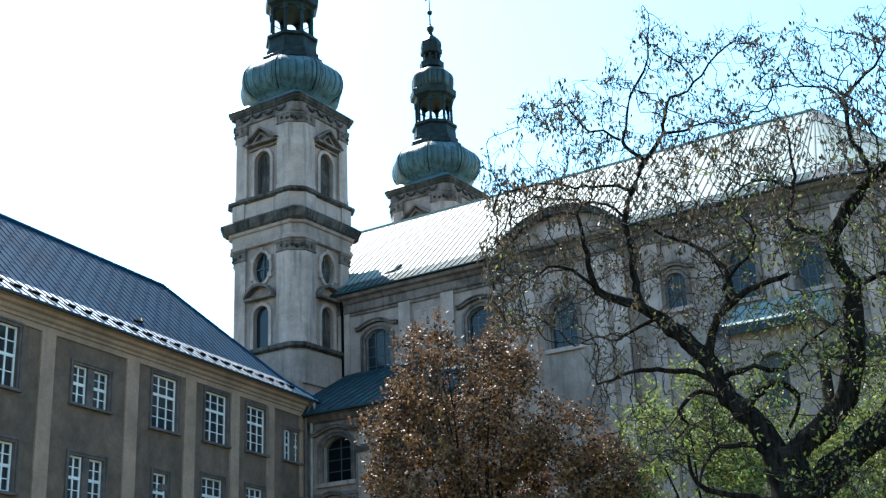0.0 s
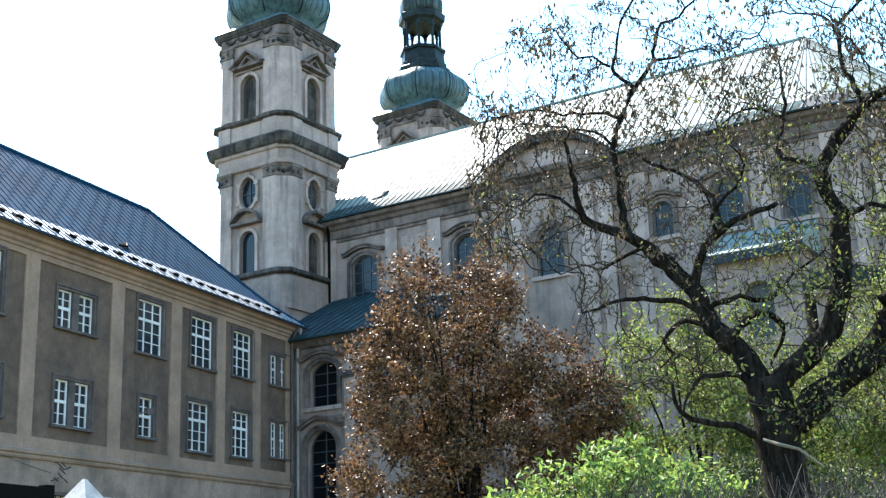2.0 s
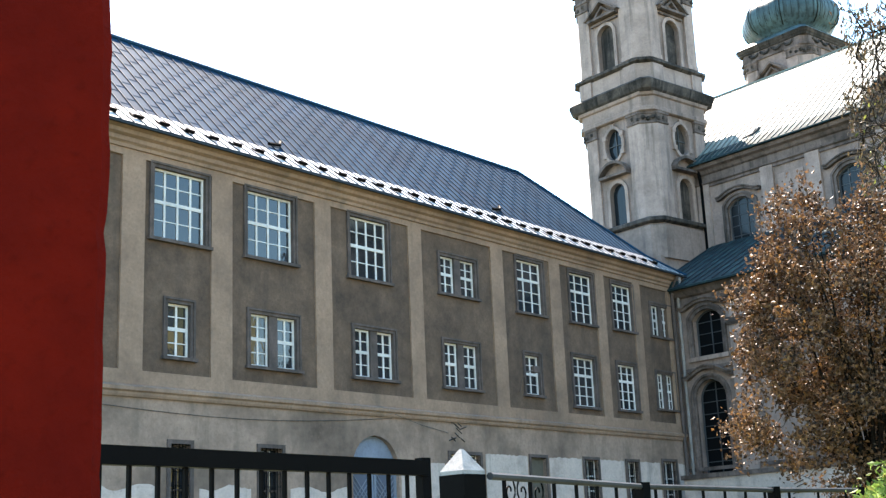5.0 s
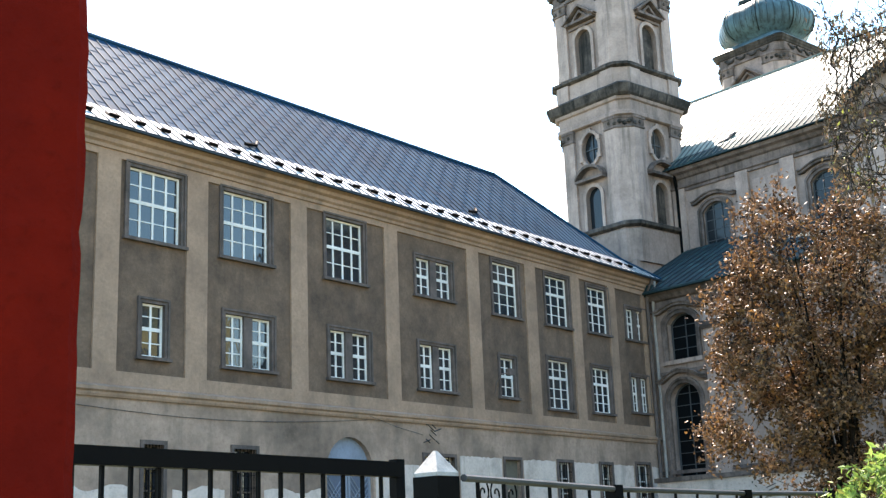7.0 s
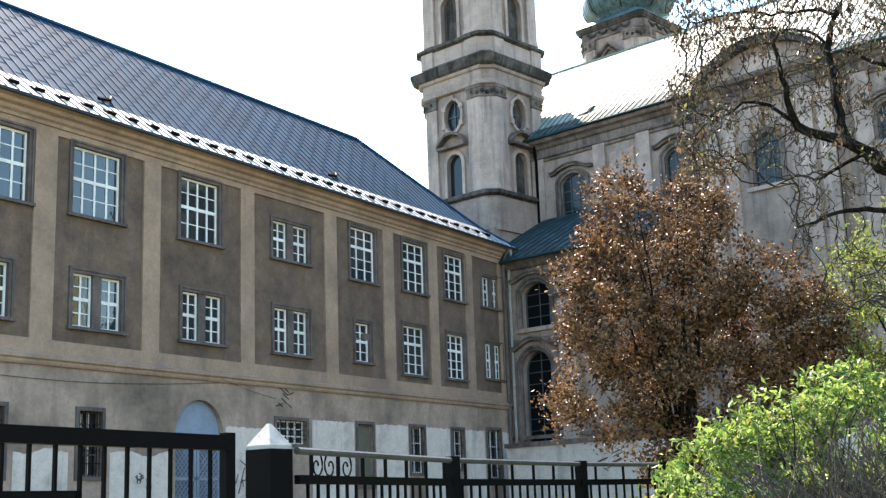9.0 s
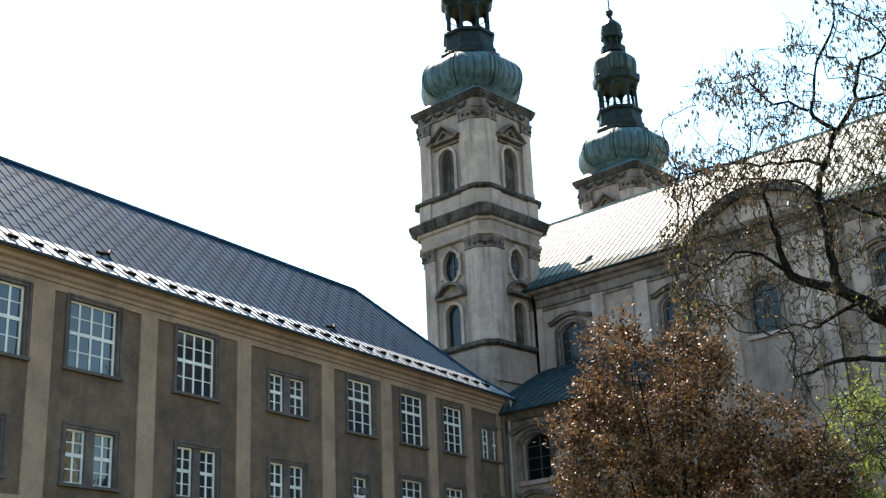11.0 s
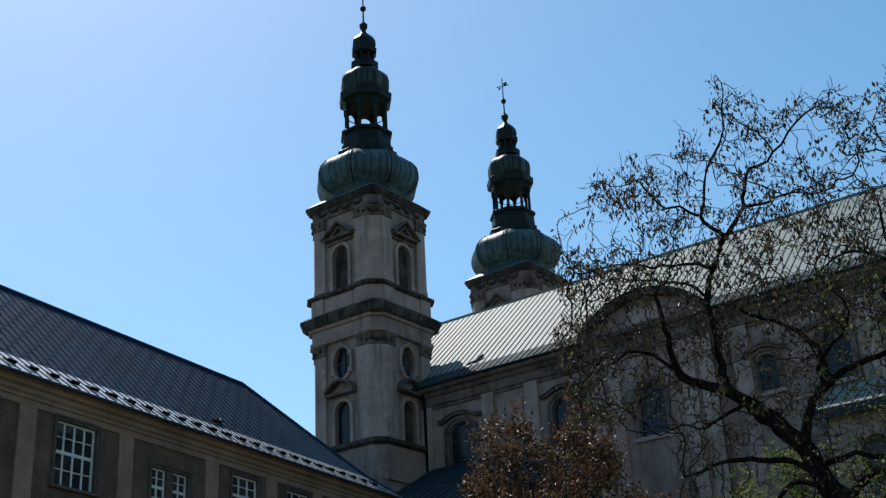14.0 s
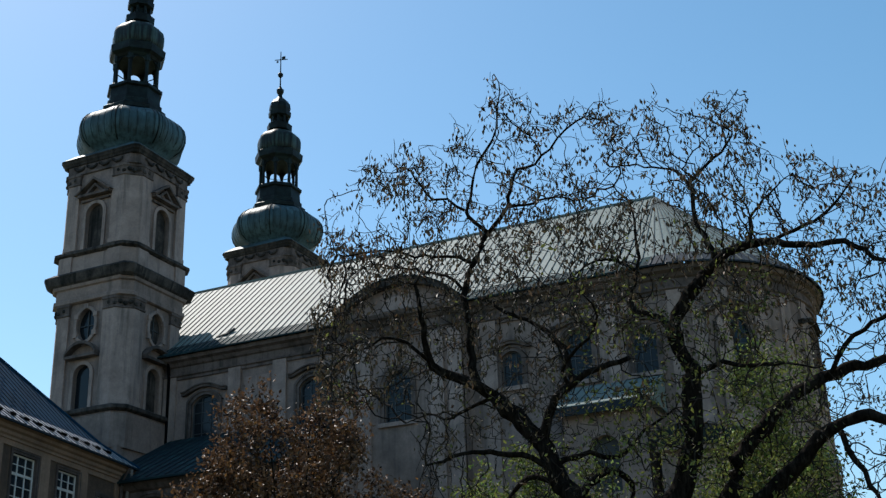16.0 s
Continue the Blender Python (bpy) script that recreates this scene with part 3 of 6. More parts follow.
def scrawl(parent, x, z, w, h, seed, y=-0.014):
    """Spray paint that cannot be read: short plain bars."""
    r = random.Random(seed)
    bm = bmesh.new()
    for i in range(9):
        cx, cz = x + r.uniform(-w, w) / 2, z + r.uniform(-h, h) / 2
        a, l = r.choice((0.3, 1.2, 1.7, 2.6)), r.uniform(0.2, 0.55) * h
        tube(bm, [Vector((cx - l / 2 * math.cos(a), y, cz - l / 2 * math.sin(a))), Vector((cx + l / 2 * math.cos(a), y, cz + l / 2 * math.sin(a)))], [0.022, 0.022], 4)
    part("graffiti", bm, INK, parent, "dark spray-painted scrawl")


scrawl(wing, 34.6, 5.95, 0.8, 0.75, 1)
scrawl(wing, 32.4, 3.1, 0.9, 0.9, 2)
scrawl(wing, 27.6, 2.9, 0.7, 0.5, 3)
# sagging cable under the string course
bm = bmesh.new()
tube(bm, [Vector((18.0 + 1.3 * i, -0.03, 6.02 - 0.3 * math.sin(math.pi * i / 10) + 0.015 * i)) for i in range(11)], [0.009] * 11, 4)
tube(bm, [Vector((31.0, -0.18, 6.3)), Vector((32.5, -0.1, 6.0)), Vector((34.0, -0.03, 5.8))], [0.009] * 3, 4)
part("cable", bm, INK, wing, "thin dark cable")
bm = bmesh.new()
tube(bm, [Vector((38.3, -0.12, 7.6)), Vector((38.2, -0.3, 8.0)), Vector((38.35, -0.45, 8.35)), Vector((38.9, -0.55, 8.45))], [0.025] * 4, 5)
box(bm, 38.7, 39.05, -0.6, -0.45, 8.35, 8.6)
part("lamp_bracket", bm, TRIM, wing, "old bent metal lamp bracket")
bm = bmesh.new()
tube(bm, [Vector((50.8, -0.5, 14.0)), Vector((50.8, -0.2, 13.4)), Vector((50.82, -0.12, 13.1)), Vector((50.82, -0.12, 1.2))], [0.08] * 4, 8)
part("downpipe", bm, TRIM, wing, "grey metal downpipe")
bm = bmesh.new()
box(bm, 50.75, 51.3, -0.5, 0.05, 13.2, 13.75)
part("rain_head", bm, DARK_SHEET, wing, "dark metal rainwater head")

# ---- church ----
YA, YN, XT, XE, YR = 45.5, 51.1, -39.75, -12.9, 57.7
church = empty("church", pose(0, 0, 0), "baroque plaster church nave with bright sheet metal roof", "church")


def at_y(y):
    return lambda x, d, z: (x, y + d, z)


# the apse is a little shallower than a half circle
AX = 0.88


def apse_at(x, d, z):
    a = (x - XE) / (YR - YN)
    r = YR - YN - d
    return (XE + AX * r * math.sin(a), YR - r * math.cos(a), z)


def church_window(parent, h, place, deep, cols=3, hood=0.0, glass_mat=None, hood_mat=None):
    """Arched window: dark bars, dusty glass, plaster surround, and a moulded hood above."""
    bm = bmesh.new()
    out = arc_of(h)
    inn = arc_of(grown(h, -0.07))
    band(bm, inn, out, deep - 0.05, deep + 0.03, place)
    win = part("window", bm, DARK_FRAME, parent, "arched church window with dark glazing bars")
    for i in range(1, cols):
        x = h[1] + (h[2] - h[1]) * i / cols
        bm = bmesh.new()
        plate(bm, [(x - 0.025, h[3]), (x + 0.025, h[3]), (x + 0.025, h[4] - 0.12), (x - 0.025, h[4] - 0.12)], deep - 0.03, deep + 0.02, place)
        part("glazing_bar", bm, DARK_FRAME, win)
    z = h[3] + 0.55
    while z < h[4] - 0.3:
        bm = bmesh.new()
        plate(bm, [(h[1], z - 0.018), (h[2], z - 0.018), (h[2], z + 0.018), (h[1], z + 0.018)], deep - 0.02, deep + 0.01, place)
        part("glazing_bar", bm, DARK_FRAME, win)
        z += 0.55
    bm = bmesh.new()
    plate(bm, inn, deep + 0.005, deep + 0.012, place)
    part("pane", bm, glass_mat or DARK_GLASS, win)
    bm = bmesh.new()
    band(bm, out[1:] + out[:1], arc_of(grown(h, 0.16, 0))[1:] + arc_of(grown(h, 0.16, 0))[:1], -0.06, 0.05, place, closed=False)
    band(bm, arc_of(grown(h, 0.16, 0))[1:] + arc_of(grown(h, 0.16, 0))[:1], arc_of(grown(h, 0.27, 0))[1:] + arc_of(grown(h, 0.27, 0))[:1], -0.13, 0.05, place, closed=False)
    part("surround", bm, CORNICE, win, "stepped grey plaster surround")
    plate_bm = bmesh.new()
    plate(plate_bm, [(h[1] - 0.3, h[3] - 0.2), (h[2] + 0.3, h[3] - 0.2), (h[2] + 0.3, h[3]), (h[1] - 0.3, h[3])], -0.14, 0.05, place)
    part("sill", plate_bm, PILASTER, win)
    if hood:
        bm = bmesh.new()
        xc, w = (h[1] + h[2]) / 2, (h[2] - h[1]) / 2 + 0.3
        z = h[4] + 0.05
        lo = [(xc - w - 0.25, z), (xc - w, z + 0.02)] + [(xc + w * u, z + 0.02 + hood * math.cos(u * math.pi / 2)) for u in [-0.9 + 0.2 * i for i in range(10)]] + [(xc + w, z + 0.02), (xc + w + 0.25, z)]
        up = [(x, zz + 0.13) for x, zz in lo]
        band(bm, lo, up, -0.24, 0.0, place, closed=False)
        band(bm, [(x, zz + 0.13) for x, zz in lo], [(x, zz + 0.2) for x, zz in lo], -0.32, 0.0, place, closed=False)
        part("hood", bm, hood_mat or CORNICE, win, "moulded eyebrow hood")
    return win


W1, W2 = hole(-37.9, -36.25, 14.2, 18.94, 0.45), hole(-31.35, -29.65, 14.2, 18.94, 0.45)
W3 = hole(-26.3, -24.85, 15.8, 18.3, 0.7)
A1, A2 = hole(-20.4, -19.4, 16.8, 18.5, 0.3), hole(-17.3, -16.0, 16.6, 19.0, 0.5)
A3 = hole(-14.1, -13.0, 16.5, 18.6, 0.4)
nave = bmesh.new()
pierced(nave, XT, XE, 1.0, 20.9, [W1, W2, A1, A2, A3], 0.4, at_y(YN))
nave_wall = part("nave_wall", nave, CHURCH, church, "weathered grey-pink plaster nave wall")
R1 = hole(XE + 3.0, XE + 4.6, 15.4, 18.9, 0.6)
R2 = hole(XE + 8.6, XE + 10.2, 15.4, 18.9, 0.6)
bm = bmesh.new()
SEG = [XE + (YR - YN) * math.pi * 0.75 * i / 36 for i in range(37)]
slits = [hole(a, b, 1.0, 1.001) for a, b in zip(SEG, SEG[1:])]
pierced(bm, XE, SEG[-1], 1.0, 20.9, [R1, R2] + slits, 0.4, apse_at)
apse_wall = part("apse_wall", bm, CHURCH, church, "rounded plaster apse wall")
part("core_wall", boxes((-42.0, XE - 0.1, YN + 0.45, 64.2, 1.0, 20.9)), ROOM, church)
part("apse_core", lathe([(YR - YN - 0.45, 1.0), (YR - YN - 0.45, 20.9)], 40), ROOM, church).matrix_basis = pose(XE, YR, 0) @ Matrix.Diagonal((AX, 1, 1, 1))
for w in (W1, W2):
    church_window(church, w, at_y(YN), 0.2, 3, 0.32)
for w in (A1, A2, A3):
    church_window(church, w, at_y(YN), 0.2, 3, 0.25)
for w in (R1, R2):
    church_window(church, w, apse_at, 0.2, 3, 0.3, hood_mat=STONE)
# pilaster strips and panels on the nave
for x0, x1 in ((-39.7, -38.9), (-35.6, -34.85), (-32.9, -32.1), (-21.4, -20.6), (-15.6, -14.7)):
    part("pilaster", boxes((x0, x1, YN - 0.14, YN + 0.02, 1.2, 20.1)), PILASTER, church)
part("wall_panel", boxes((-34.65, -33.1, YN - 0.05, YN + 0.02, 17.8, 19.5)), PILASTER, church)
for a in (0.62, 1.75, 2.9, 4.9, 6.6, 8.2, 10.6):
    bm = bmesh.new()
    plate(bm, [(XE + a, 1.2), (XE + a + 0.7, 1.2), (XE + a + 0.7, 20.1), (XE + a, 20.1)], -0.12, 0.05, apse_at)
    part("pilaster", bm, PILASTER, church)
ENT = [(0.0, 19.95), (-0.1, 19.95), (-0.1, 20.08), (-0.2, 20.14), (-0.2, 20.22), (-0.06, 20.26), (-0.06, 20.62), (-0.18, 20.68), (-0.3, 20.84), (-0.5, 20.92), (-0.58, 21.1), (0.0, 21.1)]
bm = bmesh.new()
extrude_x(bm, [(y + YN, z) for y, z in ENT], XT, XE)
part("entablature", bm, CORNICE, church, "moulded plaster entablature under the eaves")
bm = bmesh.new()
loft(bm, [[apse_at(x, y, z) for y, z in ENT] for x in SEG])
part("apse_entablature", bm, CORNICE, church)

# nave roof
NE, NZ, NS, NSZ, NRZ = YN - 0.75, 21.1, YN + 0.25, 21.95, 27.72
bm = bmesh.new()
loft(bm, [[(x, NE, NZ), (x, NE, NZ + 0.08), (x, NS, NSZ)] for x in (-41.0, XE)], close=False)
part("roof_foot", bm, DARK_SHEET, church, "dark blue-green metal roof foot and gutter")
bm = bmesh.new()
WEST = -44.6
loft(bm, [[(x, NS, NSZ), (min(x, XE - 1.1), YR, NRZ), (x, 2 * YR - NE, NZ)] for x in (WEST, XE)], close=False)
bm.faces.new([bm.verts.new(p) for p in ((WEST, NS, NSZ), (WEST, YR, NRZ), (WEST, 2 * YR - NE, NZ))])
part("roof", bm, SILVER, church, "bright grey standing seam metal roof")
tagged(part("roof_seams", roof_seams((WEST + 0.2, XE), 0.42, lambda s: [(s, NE + 0.05, NZ + 0.14), (s, NS, NSZ + 0.01), (min(s, XE - 1.1), YR, NRZ)], 0.036, 0.035), GREY_SEAM, church), kind="stuff")
part("ridge_cap", boxes((WEST, XE - 1.1, YR - 0.12, YR + 0.12, NRZ - 0.06, NRZ + 0.04)), SILVER, church)
n = 36
bm = bmesh.new()
foot = [[(XE + AX * r * math.sin(math.pi * i / n), YR - r * math.cos(math.pi * i / n), z) for i in range(n + 1)] for r, z in ((YR - NE, NZ), (YR - NE, NZ + 0.08), (YR - NS, NSZ))]
loft(bm, foot, close=False)
part("apse_roof_foot", bm, SEAM, church)
bm = bmesh.new()
apex = bm.verts.new((XE - 1.1, YR, NRZ))
ring = [bm.verts.new(p) for p in foot[2]]
for a, b in zip(ring, ring[1:]):
    bm.faces.new((a, b, apex))
part("apse_roof", bm, SILVER, church, "conical sheet metal apse roof")


def cone_seam(s):
    a = s / 10
    return [(XE + AX * r * math.sin(a), YR - r * math.cos(a), z) for r, z in ((YR - NE, NZ + 0.1), (YR - NS, NSZ + 0.01))] + [(XE - 1.1, YR, NRZ)]


tagged(part("apse_roof_seams", roof_seams((0.2, 31.0), 0.9, cone_seam), GREY_SEAM, church), kind="stuff")
for x in (-36.3, -28.6):
    bm = bmesh.new()
    tube(bm, [Vector((x - 0.55, NS + 0.25, NSZ + 0.2)), Vector((x + 0.1, NS + 0.25, NSZ + 0.28)), Vector((x + 0.4, NS + 0.5, NSZ + 0.62))], [0.09, 0.09, 0.07], 6)
    part("roof_hook", bm, SEAM, church)

bm = bmesh.new()
tube(bm, [Vector((-39.35, YN - 0.3, 20.9)), Vector((-39.35, YN - 0.14, 20.0)), Vector((-39.35, YN - 0.14, 16.6))], [0.09] * 3, 8)
part("downpipe", bm, BLACK_IRON, church, "black rainwater downpipe")

# bay with the segmental pediment
BX0, BX1, BY = -28.7, -22.1, YN - 0.55
bm = bmesh.new()
pierced(bm, BX0, BX1, 1.0, 20.9, [W3], 0.5, at_y(BY))
box(bm, BX0, BX0 + 0.05, BY, YN, 1.0, 20.9)
box(bm, BX1 - 0.05, BX1, BY, YN, 1.0, 20.9)
bay = part("bay_wall", bm, CHURCH, church, "projecting plaster bay under a segmental pediment")
church_window(church, W3, at_y(BY), 0.22, 3, 0.0)
bm = bmesh.new()
extrude_x(bm, [(y + BY, z) for y, z in ENT], BX0 - 0.15, BX1 + 0.15)
part("entablature", bm, CORNICE, bay)
for x0, x1 in ((BX0 + 0.05, BX0 + 0.75), (BX0 + 1.0, BX0 + 1.7), (BX1 - 1.7, BX1 - 1.0), (BX1 - 0.75, BX1 - 0.05)):
    part("pilaster", boxes((x0, x1, BY - 0.14, BY + 0.02, 1.2, 19.95)), PILASTER, bay)
seg = [(x, z) for x, z in arc_of(hole(BX0 - 0.1, BX1 + 0.1, 20.9, 22.55, 1.45)) if z > 20.95]
bm = bmesh.new()
plate(bm, [(BX1, 20.95)] + seg + [(BX0, 20.95)], BY - 0.05, NS + 1.2)
part("tympanum", bm, CHURCH, bay)
bm = bmesh.new()
band(bm, seg, [(x, z + 0.32) for x, z in seg], BY - 0.5, BY + 0.2, closed=False)
# The darker stone stands in for shadow under the pediment curve.
part("pediment_moulding", bm, STONE, bay, "curved weathered pediment moulding with shade in its dark colour")
bm = bmesh.new()
band(bm, [(x, z + 0.325) for x, z in seg], [(x, z + 0.38) for x, z in seg], BY - 0.58, NS + 1.6, closed=False)
part("pediment_roof", bm, DARK_SHEET, bay)
part("tympanum_panel", boxes((-26.3, -24.6, BY - 0.12, BY - 0.04, 21.35, 22.05)), PILASTER, bay)

# side chapels with their lean-to roof
LW, LD = hole(-36.45, -34.75, 10.0, 12.2, 0.45), hole(-36.6, -34.85, 4.6, 8.9, 0.85)
L2 = hole(-31.9, -30.2, 10.0, 12.2, 0.45)
bm = bmesh.new()
pierced(bm, -37.6, -28.75, 1.0, 13.2, [LW, LD, L2], 0.45, at_y(YA))
box(bm, -28.8, -28.75, YA, YN, 1.0, 13.2)
chapel = part("chapel_wall", bm, CHURCH, church, "grey-pink plaster side chapel wall")
part("chapel_core", boxes((-37.5, -28.9, YA + 0.5, YN - 0.02, 1.0, 13.2)), ROOM, church)
church_window(church, LW, at_y(YA), 0.35, 2, 0.3, BLACK_GLASS)
church_window(church, LD, at_y(YA), 0.38, 2, 0.42, BLACK_GLASS)
for w in (L2,):
    church_window(church, w, at_y(YA), 0.35, 2, 0.3)
for x0 in (-34.25, -29.7):
    part("pilaster", boxes((x0, x0 + 0.9, YA - 0.14, YA + 0.02, 1.2, 12.3)), PILASTER, chapel)
    part("capital", boxes((x0 - 0.08, x0 + 0.98, YA - 0.22, YA + 0.02, 11.2, 11.3), (x0 - 0.12, x0 + 1.02, YA - 0.26, YA + 0.02, 11.3, 11.55)), CORNICE, chapel)
for z, o in ((4.75, 0.12), (9.35, 0.1)):
    part("moulding", boxes((-37.5, -28.7, YA - o, YA + 0.02, z, z + 0.16)), CORNICE, chapel)
bm = bmesh.new()
extrude_x(bm, [(YA + y, z) for y, z in [(0.0, 12.4), (-0.1, 12.4), (-0.1, 12.55), (-0.05, 12.6), (-0.05, 12.9), (-0.2, 12.97), (-0.35, 13.15), (-0.5, 13.25), (0.0, 13.25)]], -37.7, -28.6)
part("chapel_cornice", bm, CORNICE, chapel)
bm = bmesh.new()
loft(bm, [[(x, YA - 0.65, 13.27), (x, YA - 0.65, 13.36), (x, YN, 16.75), (x, YN, 13.27)] for x in (-39.2, -28.6)])
part("chapel_roof", bm, DARK_SHEET, church, "dark blue-green sheet metal lean-to roof")
tagged(part("chapel_roof_seams", roof_seams((-39.0, -28.7), 0.55, lambda s: [(s, YA - 0.6, 13.42), (s, YN - 0.05, 16.72)]), SEAM, church), kind="stuff")

# small chapel by the apse, and the low sacristy roof
bm = bmesh.new()
pierced(bm, -16.8, -13.1, 1.0, 14.7, [hole(-15.6, -14.4, 11.0, 13.4, 0.4)], 0.3, at_y(48.6))
box(bm, -16.8, -16.75, 48.6, YN, 1, 14.7)
box(bm, -13.15, -13.1, 48.6, YN, 1, 14.7)
part("oratory_wall", bm, CHURCH, church, "small plaster oratory beside the apse")
part("oratory_core", boxes((-16.7, -13.2, 48.95, YN, 1.0, 14.6)), ROOM, church)
bm = bmesh.new()
loft(bm, [[(x, 48.2, 14.6), (x, 48.2, 14.72), (x, YN, 16.3), (x, YN, 14.6)] for x in (-17.1, -12.85)])
oratory_roof = part("oratory_roof", bm, SILVER, church, "grey sheet metal lean-to roof")
part("fascia", boxes((-17.12, -12.83, 48.1, 48.196, 14.28, 14.66)), SEAM, oratory_roof, "dark sheet metal fascia")
tagged(part("seam", roof_seams((-17.0, -12.9), 0.5, lambda s: [(s, 48.22, 14.74), (s, YN, 16.31)]), GREY_SEAM, oratory_roof), kind="stuff")
bm = bmesh.new()
loft(bm, [[(XE + 0.61 * r * math.sin(a), YR - r * math.cos(a), z) for a in [0.05 + 1.9 * i / 20 for i in range(21)]] for r, z in ((9.4, 1.0), (9.4, 12.2), (9.75, 12.3), (9.75, 12.45), (6.5, 13.5))], close=False)
part("sacristy", bm, [CHURCH], church, "low curved sacristy round the apse")
bm = bmesh.new()
loft(bm, [[(XE + 0.61 * r * math.sin(a), YR - r * math.cos(a), z) for a in [0.05 + 1.9 * i / 20 for i in range(21)]] for r, z in ((9.8, 12.46), (9.85, 13.1), (6.5, 14.1))], close=False)
# The roof's shade is put into its colour by using dark copper.
part("sacristy_roof", bm, DARK_COPPER, church, "sheet metal ring roof coloured dark for shade")


# ---- towers ----
def octo(h, c=0.55, z=0.0):
    return [(h - c, -h, z), (h, -h + c, z), (h, h - c, z), (h - c, h, z), (-h + c, h, z), (-h, h - c, z), (-h, -h + c, z), (-h + c, -h, z)]


def ring_stack(profile, c=0.55):
    bm = bmesh.new()
    loft(bm, [octo(h, c, z) for h, z in profile])
    return bm


def corner_prism(bm, h, c, w, p, z0, z1, quarter):
    plan = [(h - c - w, -h - p), (h - c + p * 0.4, -h - p), (h + p, -h + c - p * 0.4), (h + p, -h + c + w), (h - 0.28, -h + c + w), (h - c - w, -h + 0.28)]
    rot = Matrix.Rotation(quarter * math.pi / 2, 3, "Z")
    loft(bm, [[rot @ Vector((x, y, z)) for x, y in plan] for z in (z0, z1)])


def corner_stack(bm, h, c, levels, quarter):
    """One moulded block round a corner: width, projection and height of its rings."""
    rot = Matrix.Rotation(quarter * math.pi / 2, 3, "Z")
    rings = []
    for w, p, z in levels:
        plan = [(h - c - w, -h - p), (h - c + p * 0.4, -h - p), (h + p, -h + c - p * 0.4), (h + p, -h + c + w), (h - 0.28, -h + c + w), (h - c - w, -h + 0.28)]
        rings.append([rot @ Vector((x, y, z)) for x, y in plan])
    loft(bm, rings)


def pumpkin(profile):
    """A dome of eight softly rounded lobes."""
    bm = bmesh.new()
    rings = []
    for r, z in profile:
        rings.append([])
        for i in range(48):
            a = math.pi / 8 + 2 * math.pi * i / 48
            k = r * (0.965 + 0.035 * math.cos(8 * (a - math.pi / 8)))
            rings[-1].append((k * math.cos(a), k * math.sin(a), z))
    loft(bm, rings)
    return bm


